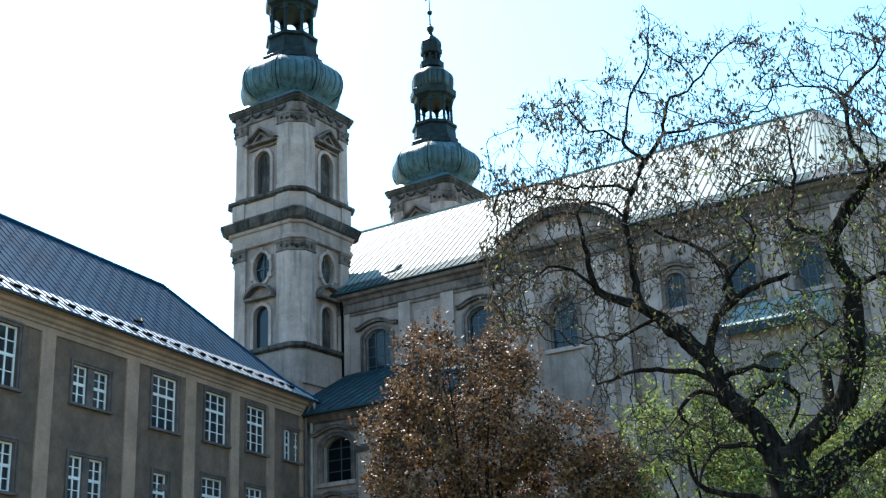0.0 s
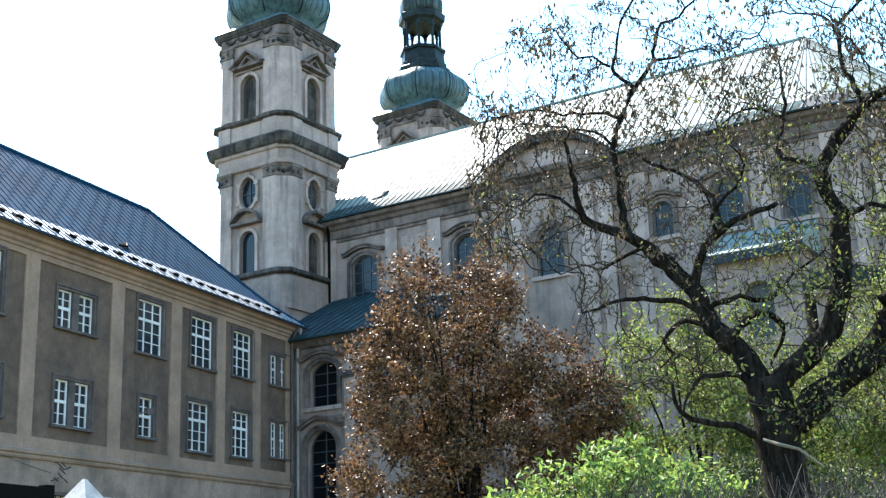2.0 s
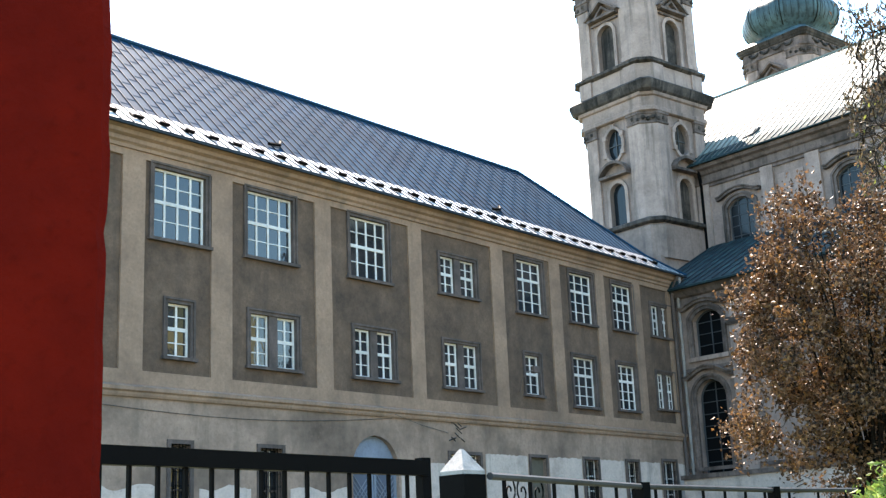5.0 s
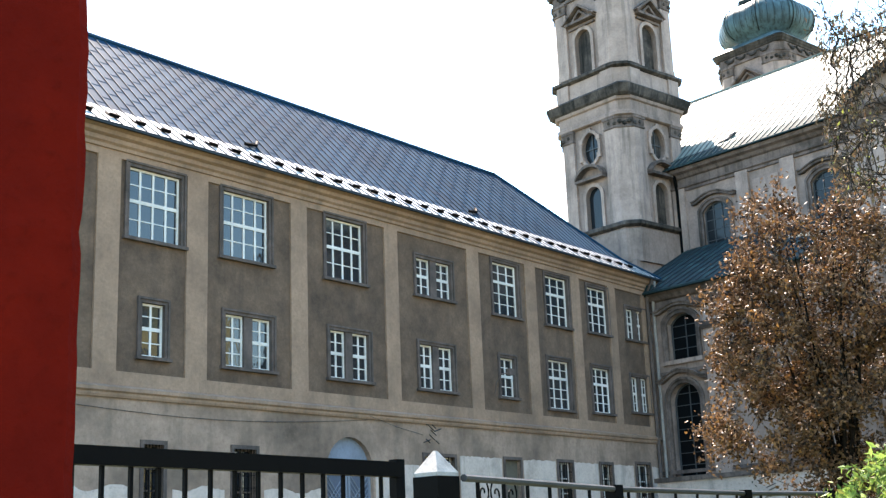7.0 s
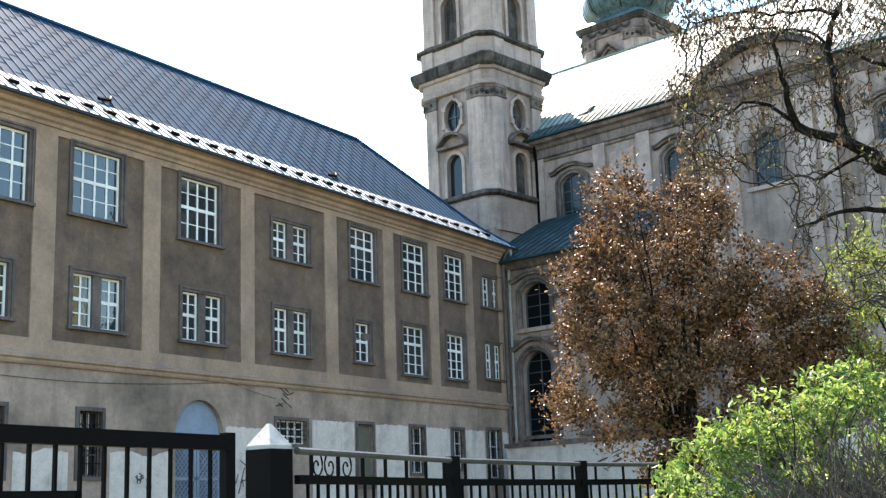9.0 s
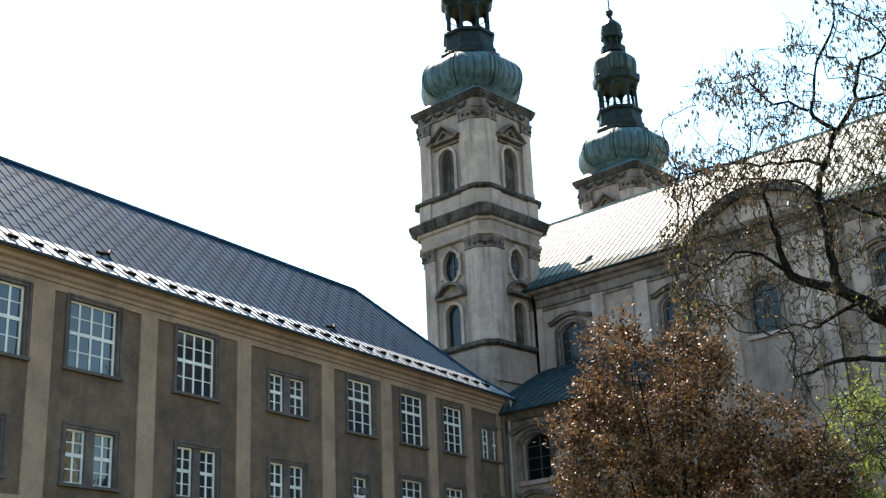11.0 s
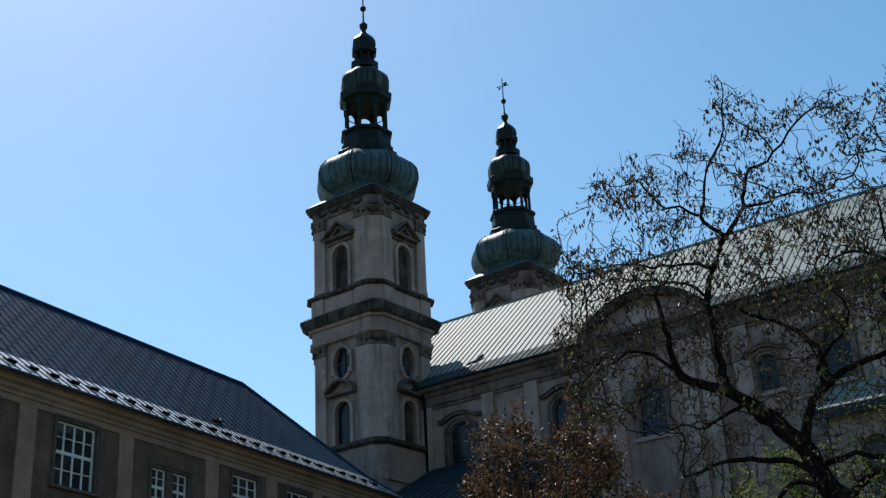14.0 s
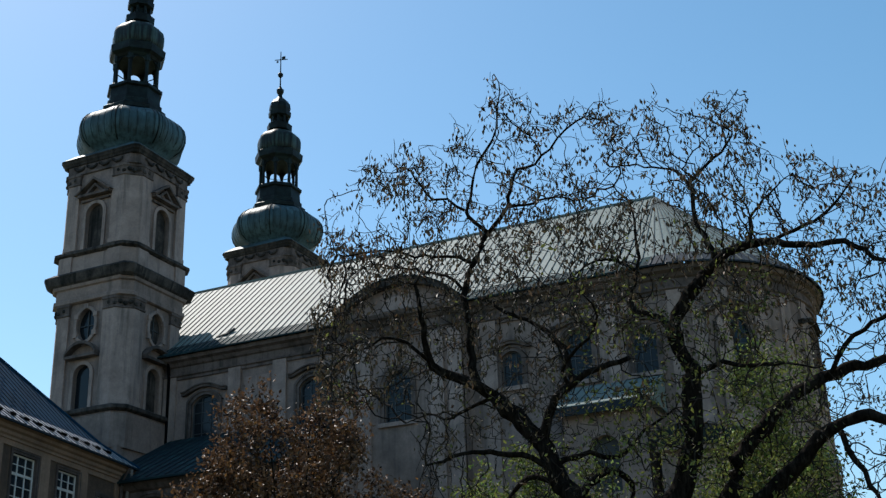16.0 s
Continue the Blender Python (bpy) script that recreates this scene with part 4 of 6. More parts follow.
def tower_at(m):
    tower = empty("church_tower", m, "baroque plaster church tower with green copper onion dome", "tower", "twin church towers")
    part("base", boxes((-2.7, 2.7, -2.7, 2.7, 1.0, 15.9)), CHURCH, tower)
    part("plinth", ring_stack([(2.85, 15.8), (2.85, 17.55), (2.75, 17.6), (2.72, 17.7)]), CHURCH, tower, "stained plaster plinth")
    part("plinth_moulding", ring_stack([(2.82, 17.7), (2.98, 17.78), (2.98, 17.95), (2.8, 18.05), (2.6, 18.1)]), STONE, tower)
    for z0, z1, h in ((18.1, 23.9, 2.5), (27.0, 31.55, 2.5)):
        c = 0.65
        part("core", ring_stack([(h - 0.3, z0), (h - 0.3, z1)], c), ROOM, tower)
        low = z0 < 20
        niche = hole(-0.52, 0.5, z0 + 0.0 if not low else 17.9, 29.6, 0.5) if not low else hole(-0.54, 0.54, 18.12, 20.45, 0.54)
        oval = hole(-0.6, 0.6, 21.75, 23.5, kind="oval")
        for q in range(4):
            rot = Matrix.Rotation(q * math.pi / 2, 3, "Z")
            put = lambda x, y, z: tuple(rot @ Vector((x, -h + y, z)))
            bm = bmesh.new()
            holes = [niche, oval] if low else [hole(-0.58, 0.58, 27.0, 29.6, 0.58)]
            pierced(bm, -(h - c), h - c, z0, z1, holes, 0.26, put)
            face = part("face", bm, CHURCH, tower)
            wh = holes[0]
            bm = bmesh.new()
            band(bm, arc_of(wh)[1:] + arc_of(wh)[:1], arc_of(grown(wh, 0.2, 0))[1:] + arc_of(grown(wh, 0.2, 0))[:1], -0.1, 0.03, put, closed=False)
            part("window_surround", bm, PILASTER, face)
            bm = bmesh.new()
            plate(bm, arc_of(grown(wh, -0.01)), 0.2, 0.21, put)
            # Dark stone on the blind faces also paints the shade of the recess.
            part("niche_back", bm, DARK_GLASS if (low and q == 0) else STONE, face)
            bm = bmesh.new()
            if low:
                # oval window with a stone wreath, and a curved hood over the lower window
                o_in, o_out = arc_of(oval), arc_of(grown(oval, 0.17))
                band(bm, o_in, o_out, -0.12, 0.03, put)
                for k in range(6):
                    a = math.pi / 6 + k * math.pi / 3
                    x, z = 0.72 * math.cos(a), 22.62 + 1.02 * math.sin(a)
                    plate(bm, [(x - 0.13, z - 0.13), (x + 0.13, z - 0.13), (x + 0.13, z + 0.13), (x - 0.13, z + 0.13)], -0.15, 0.02, put)
                part("oval_wreath", bm, PILASTER, face)
                bm = bmesh.new()
                plate(bm, arc_of(grown(oval, -0.01)), 0.2, 0.21, put)
                part("oval_pane", bm, DARK_GLASS if q == 0 else STONE, face)
                bm = bmesh.new()
                plate(bm, [(-0.03, 21.8), (0.03, 21.8), (0.03, 23.45), (-0.03, 23.45)], 0.14, 0.19, put)
                plate(bm, [(-0.55, 22.6), (0.55, 22.6), (0.55, 22.65), (-0.55, 22.65)], 0.14, 0.19, put)
                part("oval_bars", bm, DARK_FRAME, face)
                bm = bmesh.new()
                arch = [(x, z) for x, z in arc_of(hole(-1.0, 1.0, 20.0, 21.5, 0.62)) if z > 20.86]
                band(bm, arch, [(x, z + 0.16) for x, z in arch], -0.42, 0.02, put, closed=False)
                plate(bm, [(-1.0, 20.78), (1.0, 20.78), (1.0, 20.92), (-1.0, 20.92)], -0.4, 0.02, put)
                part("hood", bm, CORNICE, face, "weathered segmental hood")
            else:
                plate(bm, [(-1.05, 30.02), (1.05, 30.02), (1.05, 30.16), (-1.05, 30.16)], -0.36, 0.02, put)
                tri = [(-1.1, 30.16), (0, 30.95), (1.1, 30.16)]
                band(bm, tri, [(-1.25, 30.16), (0, 31.1), (1.25, 30.16)], -0.42, 0.02, put, closed=False)
                tri2 = [(-0.45, 30.22), (0, 30.62), (0.45, 30.22)]
                band(bm, tri2, [(-0.65, 30.22), (0, 30.78), (0.65, 30.22)], -0.25, 0.02, put, closed=False)
                plate(bm, [(-0.95, 29.78), (0.95, 29.78), (0.95, 29.88), (-0.95, 29.88)], -0.15, 0.02, put)
                part("pediment", bm, CORNICE, face, "weathered triangular pediment")
        for q in range(4):
            bm = bmesh.new()
            corner_prism(bm, h, c, 0.72, 0.13, z0, z1, q)
            pil = part("corner_pilaster", bm, PILASTER, tower, "pale plaster corner pilaster")
            bm = bmesh.new()
            corner_prism(bm, h, c, 0.75, 0.17, z0, z0 + 0.25, q)
            part("pilaster_base", bm, PILASTER, pil)
            bm = bmesh.new()
            corner_stack(bm, h, c, [(0.73, 0.14, z1 - 0.66), (0.75, 0.19, z1 - 0.62), (0.75, 0.19, z1 - 0.56), (0.72, 0.14, z1 - 0.52), (0.74, 0.18, z1 - 0.14), (0.78, 0.22, z1 - 0.12), (0.78, 0.22, z1 + 0.02)], q)
            part("capital", bm, CORNICE, pil, "carved weathered capital")
            for k in range(7):
                s = -0.78 + 0.26 * k
                rot = Matrix.Rotation(q * math.pi / 2, 3, "Z")
                d, t = Vector((1, -1, 0)).normalized(), Vector((1, 1, 0)).normalized()
                ctr = rot @ (Vector((h - c / 2, -h + c / 2, z1 - 0.3 - 0.1 * (k % 2))) + d * (0.16 - 1.0 * max(0, abs(s) - 0.42)) + t * s)
                bm = bmesh.new()
                bmesh.ops.create_icosphere(bm, subdivisions=1, radius=0.15, matrix=Matrix.Translation(ctr))
                part("carved_leaf", bm, STONE, pil)
    part("lower_entablature", ring_stack([(2.62, 23.9), (2.72, 23.95), (2.72, 24.15), (2.64, 24.2), (2.64, 24.75), (2.75, 24.8), (2.8, 24.95)]), CHURCH, tower)
    # Shadow below the ledge is part of this stone's dark colour.
    part("lower_cornice", ring_stack([(2.78, 24.93), (2.9, 25.05), (2.95, 25.2), (3.0, 25.4), (3.03, 25.5), (2.7, 25.75)], 0.36), STONE, tower, "weathered projecting cornice with shade in its dark colour")
    part("pedestal", ring_stack([(2.64, 25.7), (2.62, 26.62)]), PILASTER, tower)
    part("pedestal_moulding", ring_stack([(2.66, 26.62), (2.84, 26.72), (2.84, 26.86), (2.7, 26.95), (2.5, 27.0)]), STONE, tower)
    for q in range(4):
        bm = bmesh.new()
        corner_prism(bm, 2.6, 0.62, 0.78, 0.14, 25.72, 26.62, q)
        part("pedestal_block", bm, PILASTER, tower)
    part("frieze", ring_stack([(2.5, 31.55), (2.6, 31.58), (2.6, 31.68), (2.52, 31.72), (2.52, 32.2)], 0.4), CORNICE, tower)
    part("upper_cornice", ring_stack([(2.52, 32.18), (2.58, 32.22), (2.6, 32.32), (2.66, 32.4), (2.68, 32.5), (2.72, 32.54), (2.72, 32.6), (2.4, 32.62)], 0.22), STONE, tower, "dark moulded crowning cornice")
    part("cornice_cover", ring_stack([(2.7, 32.6), (2.68, 32.64), (2.2, 33.05), (1.8, 33.1)], 0.24), COPPER, tower, "sloping copper sheet over the cornice")
    for q in range(4):
        for k in range(4):
            # a carved swag between two rosettes
            bm = bmesh.new()
            x = -1.3 + 0.87 * k
            tube(bm, [Vector((x + 0.3 * math.cos(u), -2.55, 32.08 - 0.22 * math.sin(u))) for u in (0, 0.6, 1.2, 1.9, 2.5, math.pi)], [0.05, 0.08, 0.1, 0.1, 0.08, 0.05], 5)
            bmesh.ops.create_icosphere(bm, subdivisions=1, radius=0.1, matrix=Matrix.Translation((x - 0.36, -2.55, 32.05)))
            bm.transform(Matrix.Rotation(q * math.pi / 2, 4, "Z"))
            part("carved_swag", bm, STONE, tower)
    t8 = math.pi / 8
    dome = [(2.2, 32.7), (2.2, 33.2), (2.5, 33.4), (2.85, 33.66), (3.04, 33.98), (3.13, 34.33), (3.13, 34.62), (3.05, 34.97), (2.82, 35.3), (2.42, 35.6), (2.02, 35.8), (1.65, 35.94)]
    dome_part = part("dome", pumpkin(dome), COPPER, tower, "bulbous green-patinated copper dome with dark streaks", smooth=True)
    bm = bmesh.new()
    for k in range(8):
        a = t8 + k * math.pi / 4
        tube(bm, [Vector((r * math.cos(a), r * math.sin(a), z)) for r, z in dome[2:]], [0.045] * (len(dome) - 2), 5)
    part("rib", bm, DARK_COPPER, dome_part)
    bm = bmesh.new()
    for k in range(40):
        # folded joints of the copper sheets
        a = t8 + (k + 0.5) * math.pi / 20
        keep = 0.965 + 0.035 * math.cos(8 * (a - t8))
        tube(bm, [Vector((r * keep * math.cos(a), r * keep * math.sin(a), z)) for r, z in dome[3:]], [0.015] * len(dome[3:]), 4)
    tagged(part("sheet_joint", bm, DARK_COPPER, dome_part), kind="stuff")
    part("lantern_base", lathe([(1.5, 35.8), (1.88, 35.95), (1.9, 36.2), (1.66, 36.38), (1.66, 36.62), (1.55, 36.68), (1.5, 37.45), (1.64, 37.52), (1.64, 37.68), (1.1, 37.72)], 8, t8), DARK_COPPER, tower)
    lantern = part("lantern_roof_ring", lathe([(1.2, 39.55), (1.35, 39.6), (1.45, 39.75), (1.66, 39.9), (1.7, 40.35), (1.55, 40.45), (1.2, 40.5)], 8, t8), DARK_COPPER, tower, "dark copper lantern ring")
    for k in range(8):
        a = t8 + k * math.pi / 4
        bm = bmesh.new()
        tube(bm, [Vector((1.26 * math.cos(a), 1.26 * math.sin(a), z)) for z in (37.7, 37.85, 37.9, 39.25, 39.3, 39.65)], [0.17, 0.17, 0.12, 0.11, 0.17, 0.18], 6)
        part("lantern_column", bm, DARK_COPPER, tower)
        b = a + math.pi / 8
        bm = bmesh.new()
        rot = Matrix.Rotation(b + math.pi / 2, 3, "Z")
        put = lambda x, y, z: tuple(rot @ Vector((x, -1.2 + y, z)))
        pierced(bm, -0.5, 0.5, 39.1, 39.7, [hole(-0.36, 0.36, 39.1, 39.56, 0.36)], 0.1, put)
        part("lantern_arch", bm, DARK_COPPER, tower)
        bm = bmesh.new()
        box(bm, -0.5, 0.5, -1.32, -1.2, 37.7, 37.82)
        bm.transform(Matrix.Rotation(b + math.pi / 2, 4, "Z"))
        part("parapet", bm, DARK_COPPER, tower)
    part("small_dome", pumpkin([(1.3, 40.4), (1.5, 40.6), (1.54, 40.95), (1.55, 41.35), (1.48, 41.65), (1.2, 41.95), (0.85, 42.15), (0.62, 42.3)]), OLD_COPPER, tower, "dark upper copper onion dome", smooth=True)
    part("small_lantern_base", lathe([(0.6, 42.2), (0.88, 42.3), (0.9, 42.75), (0.7, 42.85), (0.5, 42.9)], 8, t8), DARK_COPPER, tower)
    for k in range(8):
        a = t8 + k * math.pi / 4
        bm = bmesh.new()
        tube(bm, [Vector((0.56 * math.cos(a), 0.56 * math.sin(a), z)) for z in (42.85, 43.5)], [0.09, 0.09], 5)
        part("small_column", bm, DARK_COPPER, tower)
    part("small_core", lathe([(0.4, 42.8), (0.4, 43.5)], 8, t8), DARK_COPPER, tower)
    part("finial_cap", lathe([(0.6, 43.4), (0.8, 43.48), (0.82, 43.8), (0.72, 43.85), (0.78, 44.1), (0.74, 44.45), (0.55, 44.75), (0.3, 44.95), (0.16, 45.15), (0.14, 45.3), (0.26, 45.5), (0.27, 45.72), (0.12, 45.85), (0.07, 46.0)], 8, t8), DARK_COPPER, tower)
    bm = bmesh.new()
    tube(bm, [Vector((0, 0, 45.9)), Vector((0, 0, 48.9))], [0.06, 0.035], 6)
    bmesh.ops.create_uvsphere(bm, u_segments=10, v_segments=8, radius=0.2, matrix=Matrix.Translation((0, 0, 46.95)))
    part("rod", bm, DARK_COPPER, tower)
    bm = bmesh.new()
    tube(bm, [Vector((-0.32, -0.3, 48.12)), Vector((0.36, 0.33, 48.34))], [0.035, 0.035], 5)
    box(bm, 0.1, 0.38, -0.02, 0.02, 48.22, 48.44)
    box(bm, -0.34, -0.2, -0.02, 0.02, 48.05, 48.2)
    part("weather_vane", bm, DARK_COPPER, tower, "small dark weather vane")
    return tower


tower = tower_at(pose(-42.25, 50.07, 0))
copy_thing(tower, pose(-42.25, 65.7, 0))
bm = boxes((-44.3, -43.6, 52.0, 63.0, 1.0, 24.0))
thing("west_front_wall", bm, CHURCH, "plaster front wall between the two towers", "wall", "structure")


# ---- boundary, fence, gate ----
bm = boxes((-36.2, -18.0, 43.6, 44.0, 0.9, 4.3))
low_wall = thing("garden_wall", bm, WHITEWASH, "whitewashed garden wall with grey coping and graffiti", "wall", "structure")
part("coping", boxes((-36.3, -17.9, 43.5, 44.1, 4.3, 4.5)), CORNICE, low_wall)
scrawl(low_wall, -30.3, 3.6, 1.6, 1.2, 7, 43.58)


def bar_panel(fence, p, q, z0, z1, spacing, rail=0.06, mid=None):
    """Rails and upright bars between two points on the ground plan."""
    p, q = Vector((*p, 0)), Vector((*q, 0))
    d = q - p
    n = max(1, int(d.length / spacing))
    m = Matrix.Translation(p) @ Matrix.Rotation(math.atan2(d.y, d.x), 4, "Z")
    for z in [z0, z1] + ([mid] if mid else []):
        bm = boxes((0, d.length, -rail / 2, rail / 2, z - rail * 0.7, z + rail * 0.7))
        bm.transform(m)
        part("rail", bm, BLACK_IRON, fence)
    for i in range(1, n):
        bm = boxes((d.length * i / n - 0.011, d.length * i / n + 0.011, -0.011, 0.011, z0, z1))
        bm.transform(m)
        part("bar", bm, BLACK_IRON, fence)


def post(fence, x, y, z, w=0.05, name="post"):
    part(name, boxes((x - w, x + w, y - w, y + w, 0.0, z)), BLACK_IRON, fence)


iron_fence = empty("iron_fence", pose(0, 0, 0), "black painted iron bar fence and gate", "fence")
bar_panel(iron_fence, (-5.9, 0.35), (-7.03, 5.55), 0.25, 2.175, 0.192, 0.075)
for (xa, ya), (xb, yb) in (((-5.9, 0.35), (-6.72, 4.15)),):
    d = Vector((xb - xa, yb - ya, 0))
    bm = boxes((0, d.length, 0.02, 0.07, 1.78, 1.85), (d.length - 0.05, d.length, 0.02, 0.07, 0.2, 1.85), (0, d.length, 0.02, 0.07, 0.2, 0.26))
    bm.transform(Matrix.Translation((xa + 0.12, ya, 0)) @ Matrix.Rotation(math.atan2(d.y, d.x), 4, "Z"))
    wicket = part("wicket_frame", bm, BLACK_IRON, iron_fence, "black wicket frame with wire mesh")
    bm = bmesh.new()
    for i in range(60):
        a = -1.6 + i * 0.095
        for sgn in (1, -1):
            p, q = (a, 0.25), (a + 1.55, 1.8)
            if sgn < 0:
                p, q = (a, 1.8), (a + 1.55, 0.25)
            lo, hi = max(0.0, (0 - p[0]) / 1.55), min(1.0, (d.length - p[0]) / 1.55)
            if hi <= lo:
                continue
            pp = [Vector((p[0] + 1.55 * t, 0.045 + 0.004 * sgn, p[1] + (q[1] - p[1]) * t)) for t in (lo, hi)]
            tube(bm, pp, [0.004, 0.004], 3)
    bm.transform(Matrix.Translation((xa + 0.12, ya, 0)) @ Matrix.Rotation(math.atan2(d.y, d.x), 4, "Z"))
    tagged(part("wire_mesh", bm, BLACK_IRON, wicket), kind="stuff")
part("gate_stile", boxes((-7.1, -7.02, 5.52, 5.6, 0.2, 2.25)), BLACK_IRON, iron_fence)
FENCE = [(-7.35, 6.45), (-8.5, 9.5), (-9.1, 12.5), (-9.1, 14.3)]
for p, q in zip(FENCE, FENCE[1:]):
    bar_panel(iron_fence, p, q, 0.3, 1.93, 0.17, 0.05)
    d = Vector((q[0] - p[0], q[1] - p[1], 0))
    bm = bmesh.new()
    tube(bm, [Vector((*p, 2.15)), Vector((*q, 2.15))], [0.03, 0.03], 8)
    part("handrail", bm, WORN_IRON, iron_fence, "round black handrail with worn edge")
    n = int(d.length / 0.45)
    for i in range(n):
        c = Vector((*p, 0)) + d * ((i + 0.5) / n)
        bm = boxes((c.x - 0.012, c.x + 0.012, c.y - 0.012, c.y + 0.012, 1.93, 2.15))
        part("spacer", bm, BLACK_IRON, iron_fence)
for x, y in FENCE[1:]:
    post(iron_fence, x, y, 2.19, 0.055)
p, q = Vector((*FENCE[0], 0)), Vector((*FENCE[1], 0))
for k, sgn in ((0.1, 1), (0.17, -1), (0.26, 1)):
    c = p.lerp(q, k) + Vector((0, 0, 2.04))
    d = (q - p).normalized()
    pts = [c + (d * math.cos(a) * sgn + Vector((0, 0, math.sin(a)))) * (0.02 + 0.012 * a) for a in [0.55 * i for i in range(14)]]
    bm = bmesh.new()
    tube(bm, pts, [0.008] * len(pts), 4)
    part("scroll", bm, BLACK_IRON, iron_fence)


def gate_pier(x, y, z, w, mat):
    ob = empty("gate_pier", pose(x, y, 0, 0, 0, 8), "black gate pier with a white pyramid cap", "gate pier", "gate piers")
    part("shaft", boxes((-w, w, -w, w, 0, z)), BLACK_IRON, ob)
    bm = bmesh.new()
    c = w - 0.004
    loft(bm, [[(-c, -c, z), (c, -c, z), (c, c, z), (-c, c, z)], [(-c, -c, z + 0.03), (c, -c, z + 0.03), (c, c, z + 0.03), (-c, c, z + 0.03)],
              [(-0.012, -0.012, z + 0.2), (0.012, -0.012, z + 0.2), (0.012, 0.012, z + 0.2), (-0.012, 0.012, z + 0.2)]])
    part("cap", bm, mat, ob, "white-painted pyramid cap")


gate_pier(-7.48, 6.28, 2.165, 0.128, CAP_STONE)

# red pier beside the camera, with a chipped edge
bm = bmesh.new()
rows = []
for i in range(87):
    z = i * 0.0495
    e = 0.008 * noise.noise(Vector((0, 0, z * 5))) + 0.006 * noise.noise(Vector((3, 0, z * 17)))
    rows.append([(-0.9, 0, z), (0 + e - 0.02, 0 + e * 0.5, z), (0 + e, 0.02, z), (0 + e * 0.7, 0.5, z), (-0.9, 0.5, z)])
loft(bm, rows)
thing("gate_pillar", bm, RED, "red painted rendered pillar with chipped edges", "pillar", m=pose(-2.695, 1.205, 0, 0, 0, 70))
bracket = empty("iron_bracket", pose(-3.0, 1.33, 3.98), "small black wrought iron bracket with hanging drop on red pillar", "bracket")
bm = bmesh.new()
tube(bm, [Vector((-0.06, -0.06, 0)), Vector((0.1, 0.1, 0.05)), Vector((0.24, 0.24, 0.02)), Vector((0.28, 0.28, -0.06))], [0.016, 0.014, 0.012, 0.008], 8)
part("arm", bm, BLACK_IRON, bracket)
drop = part("drop", lathe([(0.004, -0.33), (0.006, -0.325), (0.005, -0.29), (0.012, -0.285), (0.024, -0.262), (0.021, -0.25), (0.03, -0.235), (0.022, -0.22), (0.027, -0.2), (0.014, -0.16), (0.006, -0.12), (0.006, -0.05)], 10), BLACK_IRON, bracket, "turned black iron drop")
drop.matrix_basis = pose(0.28, 0.28, 0)


# ---- plants ----
def leaf_cloud(name, centres, spread, per, size, aspect, mats, parent, seed, droop=0.0, label="", flat=0.0):
    """Small folded leaves round the centres, as one crown."""
    r = np.random.RandomState(seed)
    c = np.repeat(np.array(centres), per, axis=0)
    n = len(c)
    p = c + r.normal(0, 1, (n, 3)) * np.array(spread)
    a = r.normal(0, 1, (n, 3))
    a[:, 2] = a[:, 2] * (1 - flat) - droop
    a /= np.linalg.norm(a, axis=1)[:, None]
    b = np.cross(a, r.normal(0, 1, (n, 3)))
    b /= np.linalg.norm(b, axis=1)[:, None]
    nrm = np.cross(a, b)
    s = size * r.uniform(0.6, 1.3, n)[:, None]
    w = s * aspect
    base, tip = p - a * s / 2, p + a * s / 2
    l, rr = p + b * w / 2 + nrm * w * 0.25, p - b * w / 2 + nrm * w * 0.25
    verts = np.stack([base, l, tip, rr], axis=1).reshape(-1, 3)
    idx = np.arange(n) * 4
    faces = np.concatenate([np.stack([idx, idx + 1, idx + 2], 1), np.stack([idx, idx + 2, idx + 3], 1)])
    me = bpy.data.meshes.new(name)
    me.from_pydata(verts.tolist(), [], faces.tolist())
    for m in mats:
        me.materials.append(m)
    pick = r.choice(len(mats), n, p=[0.8, 0.2] if len(mats) == 2 else None) if len(mats) > 1 else np.zeros(n, int)
    me.polygons.foreach_set("material_index", np.concatenate([pick, pick]).astype(np.int32))
    me.update()
    ob = new(name, me)
    ob.parent = parent
    return tagged(ob, label)


def grow_towards(bm, nodes, tips, rng, thick, n_side=5, wob=0.16, end=0.008, up=0.0, jitter=0.05):
    """From the nearest wood to every tip, a curved branch; returns the tips' last directions."""
    pos = [Vector(p) for p, _ in nodes]
    rad = [r for _, r in nodes]
    arr = np.array([tuple(p) for p in pos])
    ends = []
    for tip in tips:
        tip = Vector(tip)
        d = np.linalg.norm(arr - np.array(tip), axis=1) - np.minimum(np.array(rad), 0.1) * 2.0 + up * np.maximum(0, arr[:, 2] - tip.z + 0.15)
        i = int(np.argmin(d))
        start, r0 = pos[i], min(rad[i] * 0.7, thick)
        length = (tip - start).length
        if up and length > 2.5:
            continue
        n = max(3, int(length / 0.28))
        bend = Vector((rng.uniform(-1, 1), rng.uniform(-1, 1), rng.uniform(-0.9, 0.5))) * length * wob
        pts, rr = [], []
        for k in range(n + 1):
            t = k / n
            jig = Vector((rng.uniform(-1, 1), rng.uniform(-1, 1), rng.uniform(-1, 1))) * (jitter * min(1, length)) if 0 < k < n else Vector((0, 0, 0))
            pts.append(start.lerp(tip, t) + bend * math.sin(math.pi * t) + jig)
            rr.append(max(end, r0 * (1 - t) + end * t))
        tube(bm, pts, rr, n_side)
        arr = np.vstack([arr, [tuple(p) for p in pts[1:]]])
        pos += pts[1:]
        rad += rr[1:]
        ends.append((tip, (pts[-1] - pts[-2]).normalized()))
    return ends


# bare spreading tree
rng = random.Random(11)
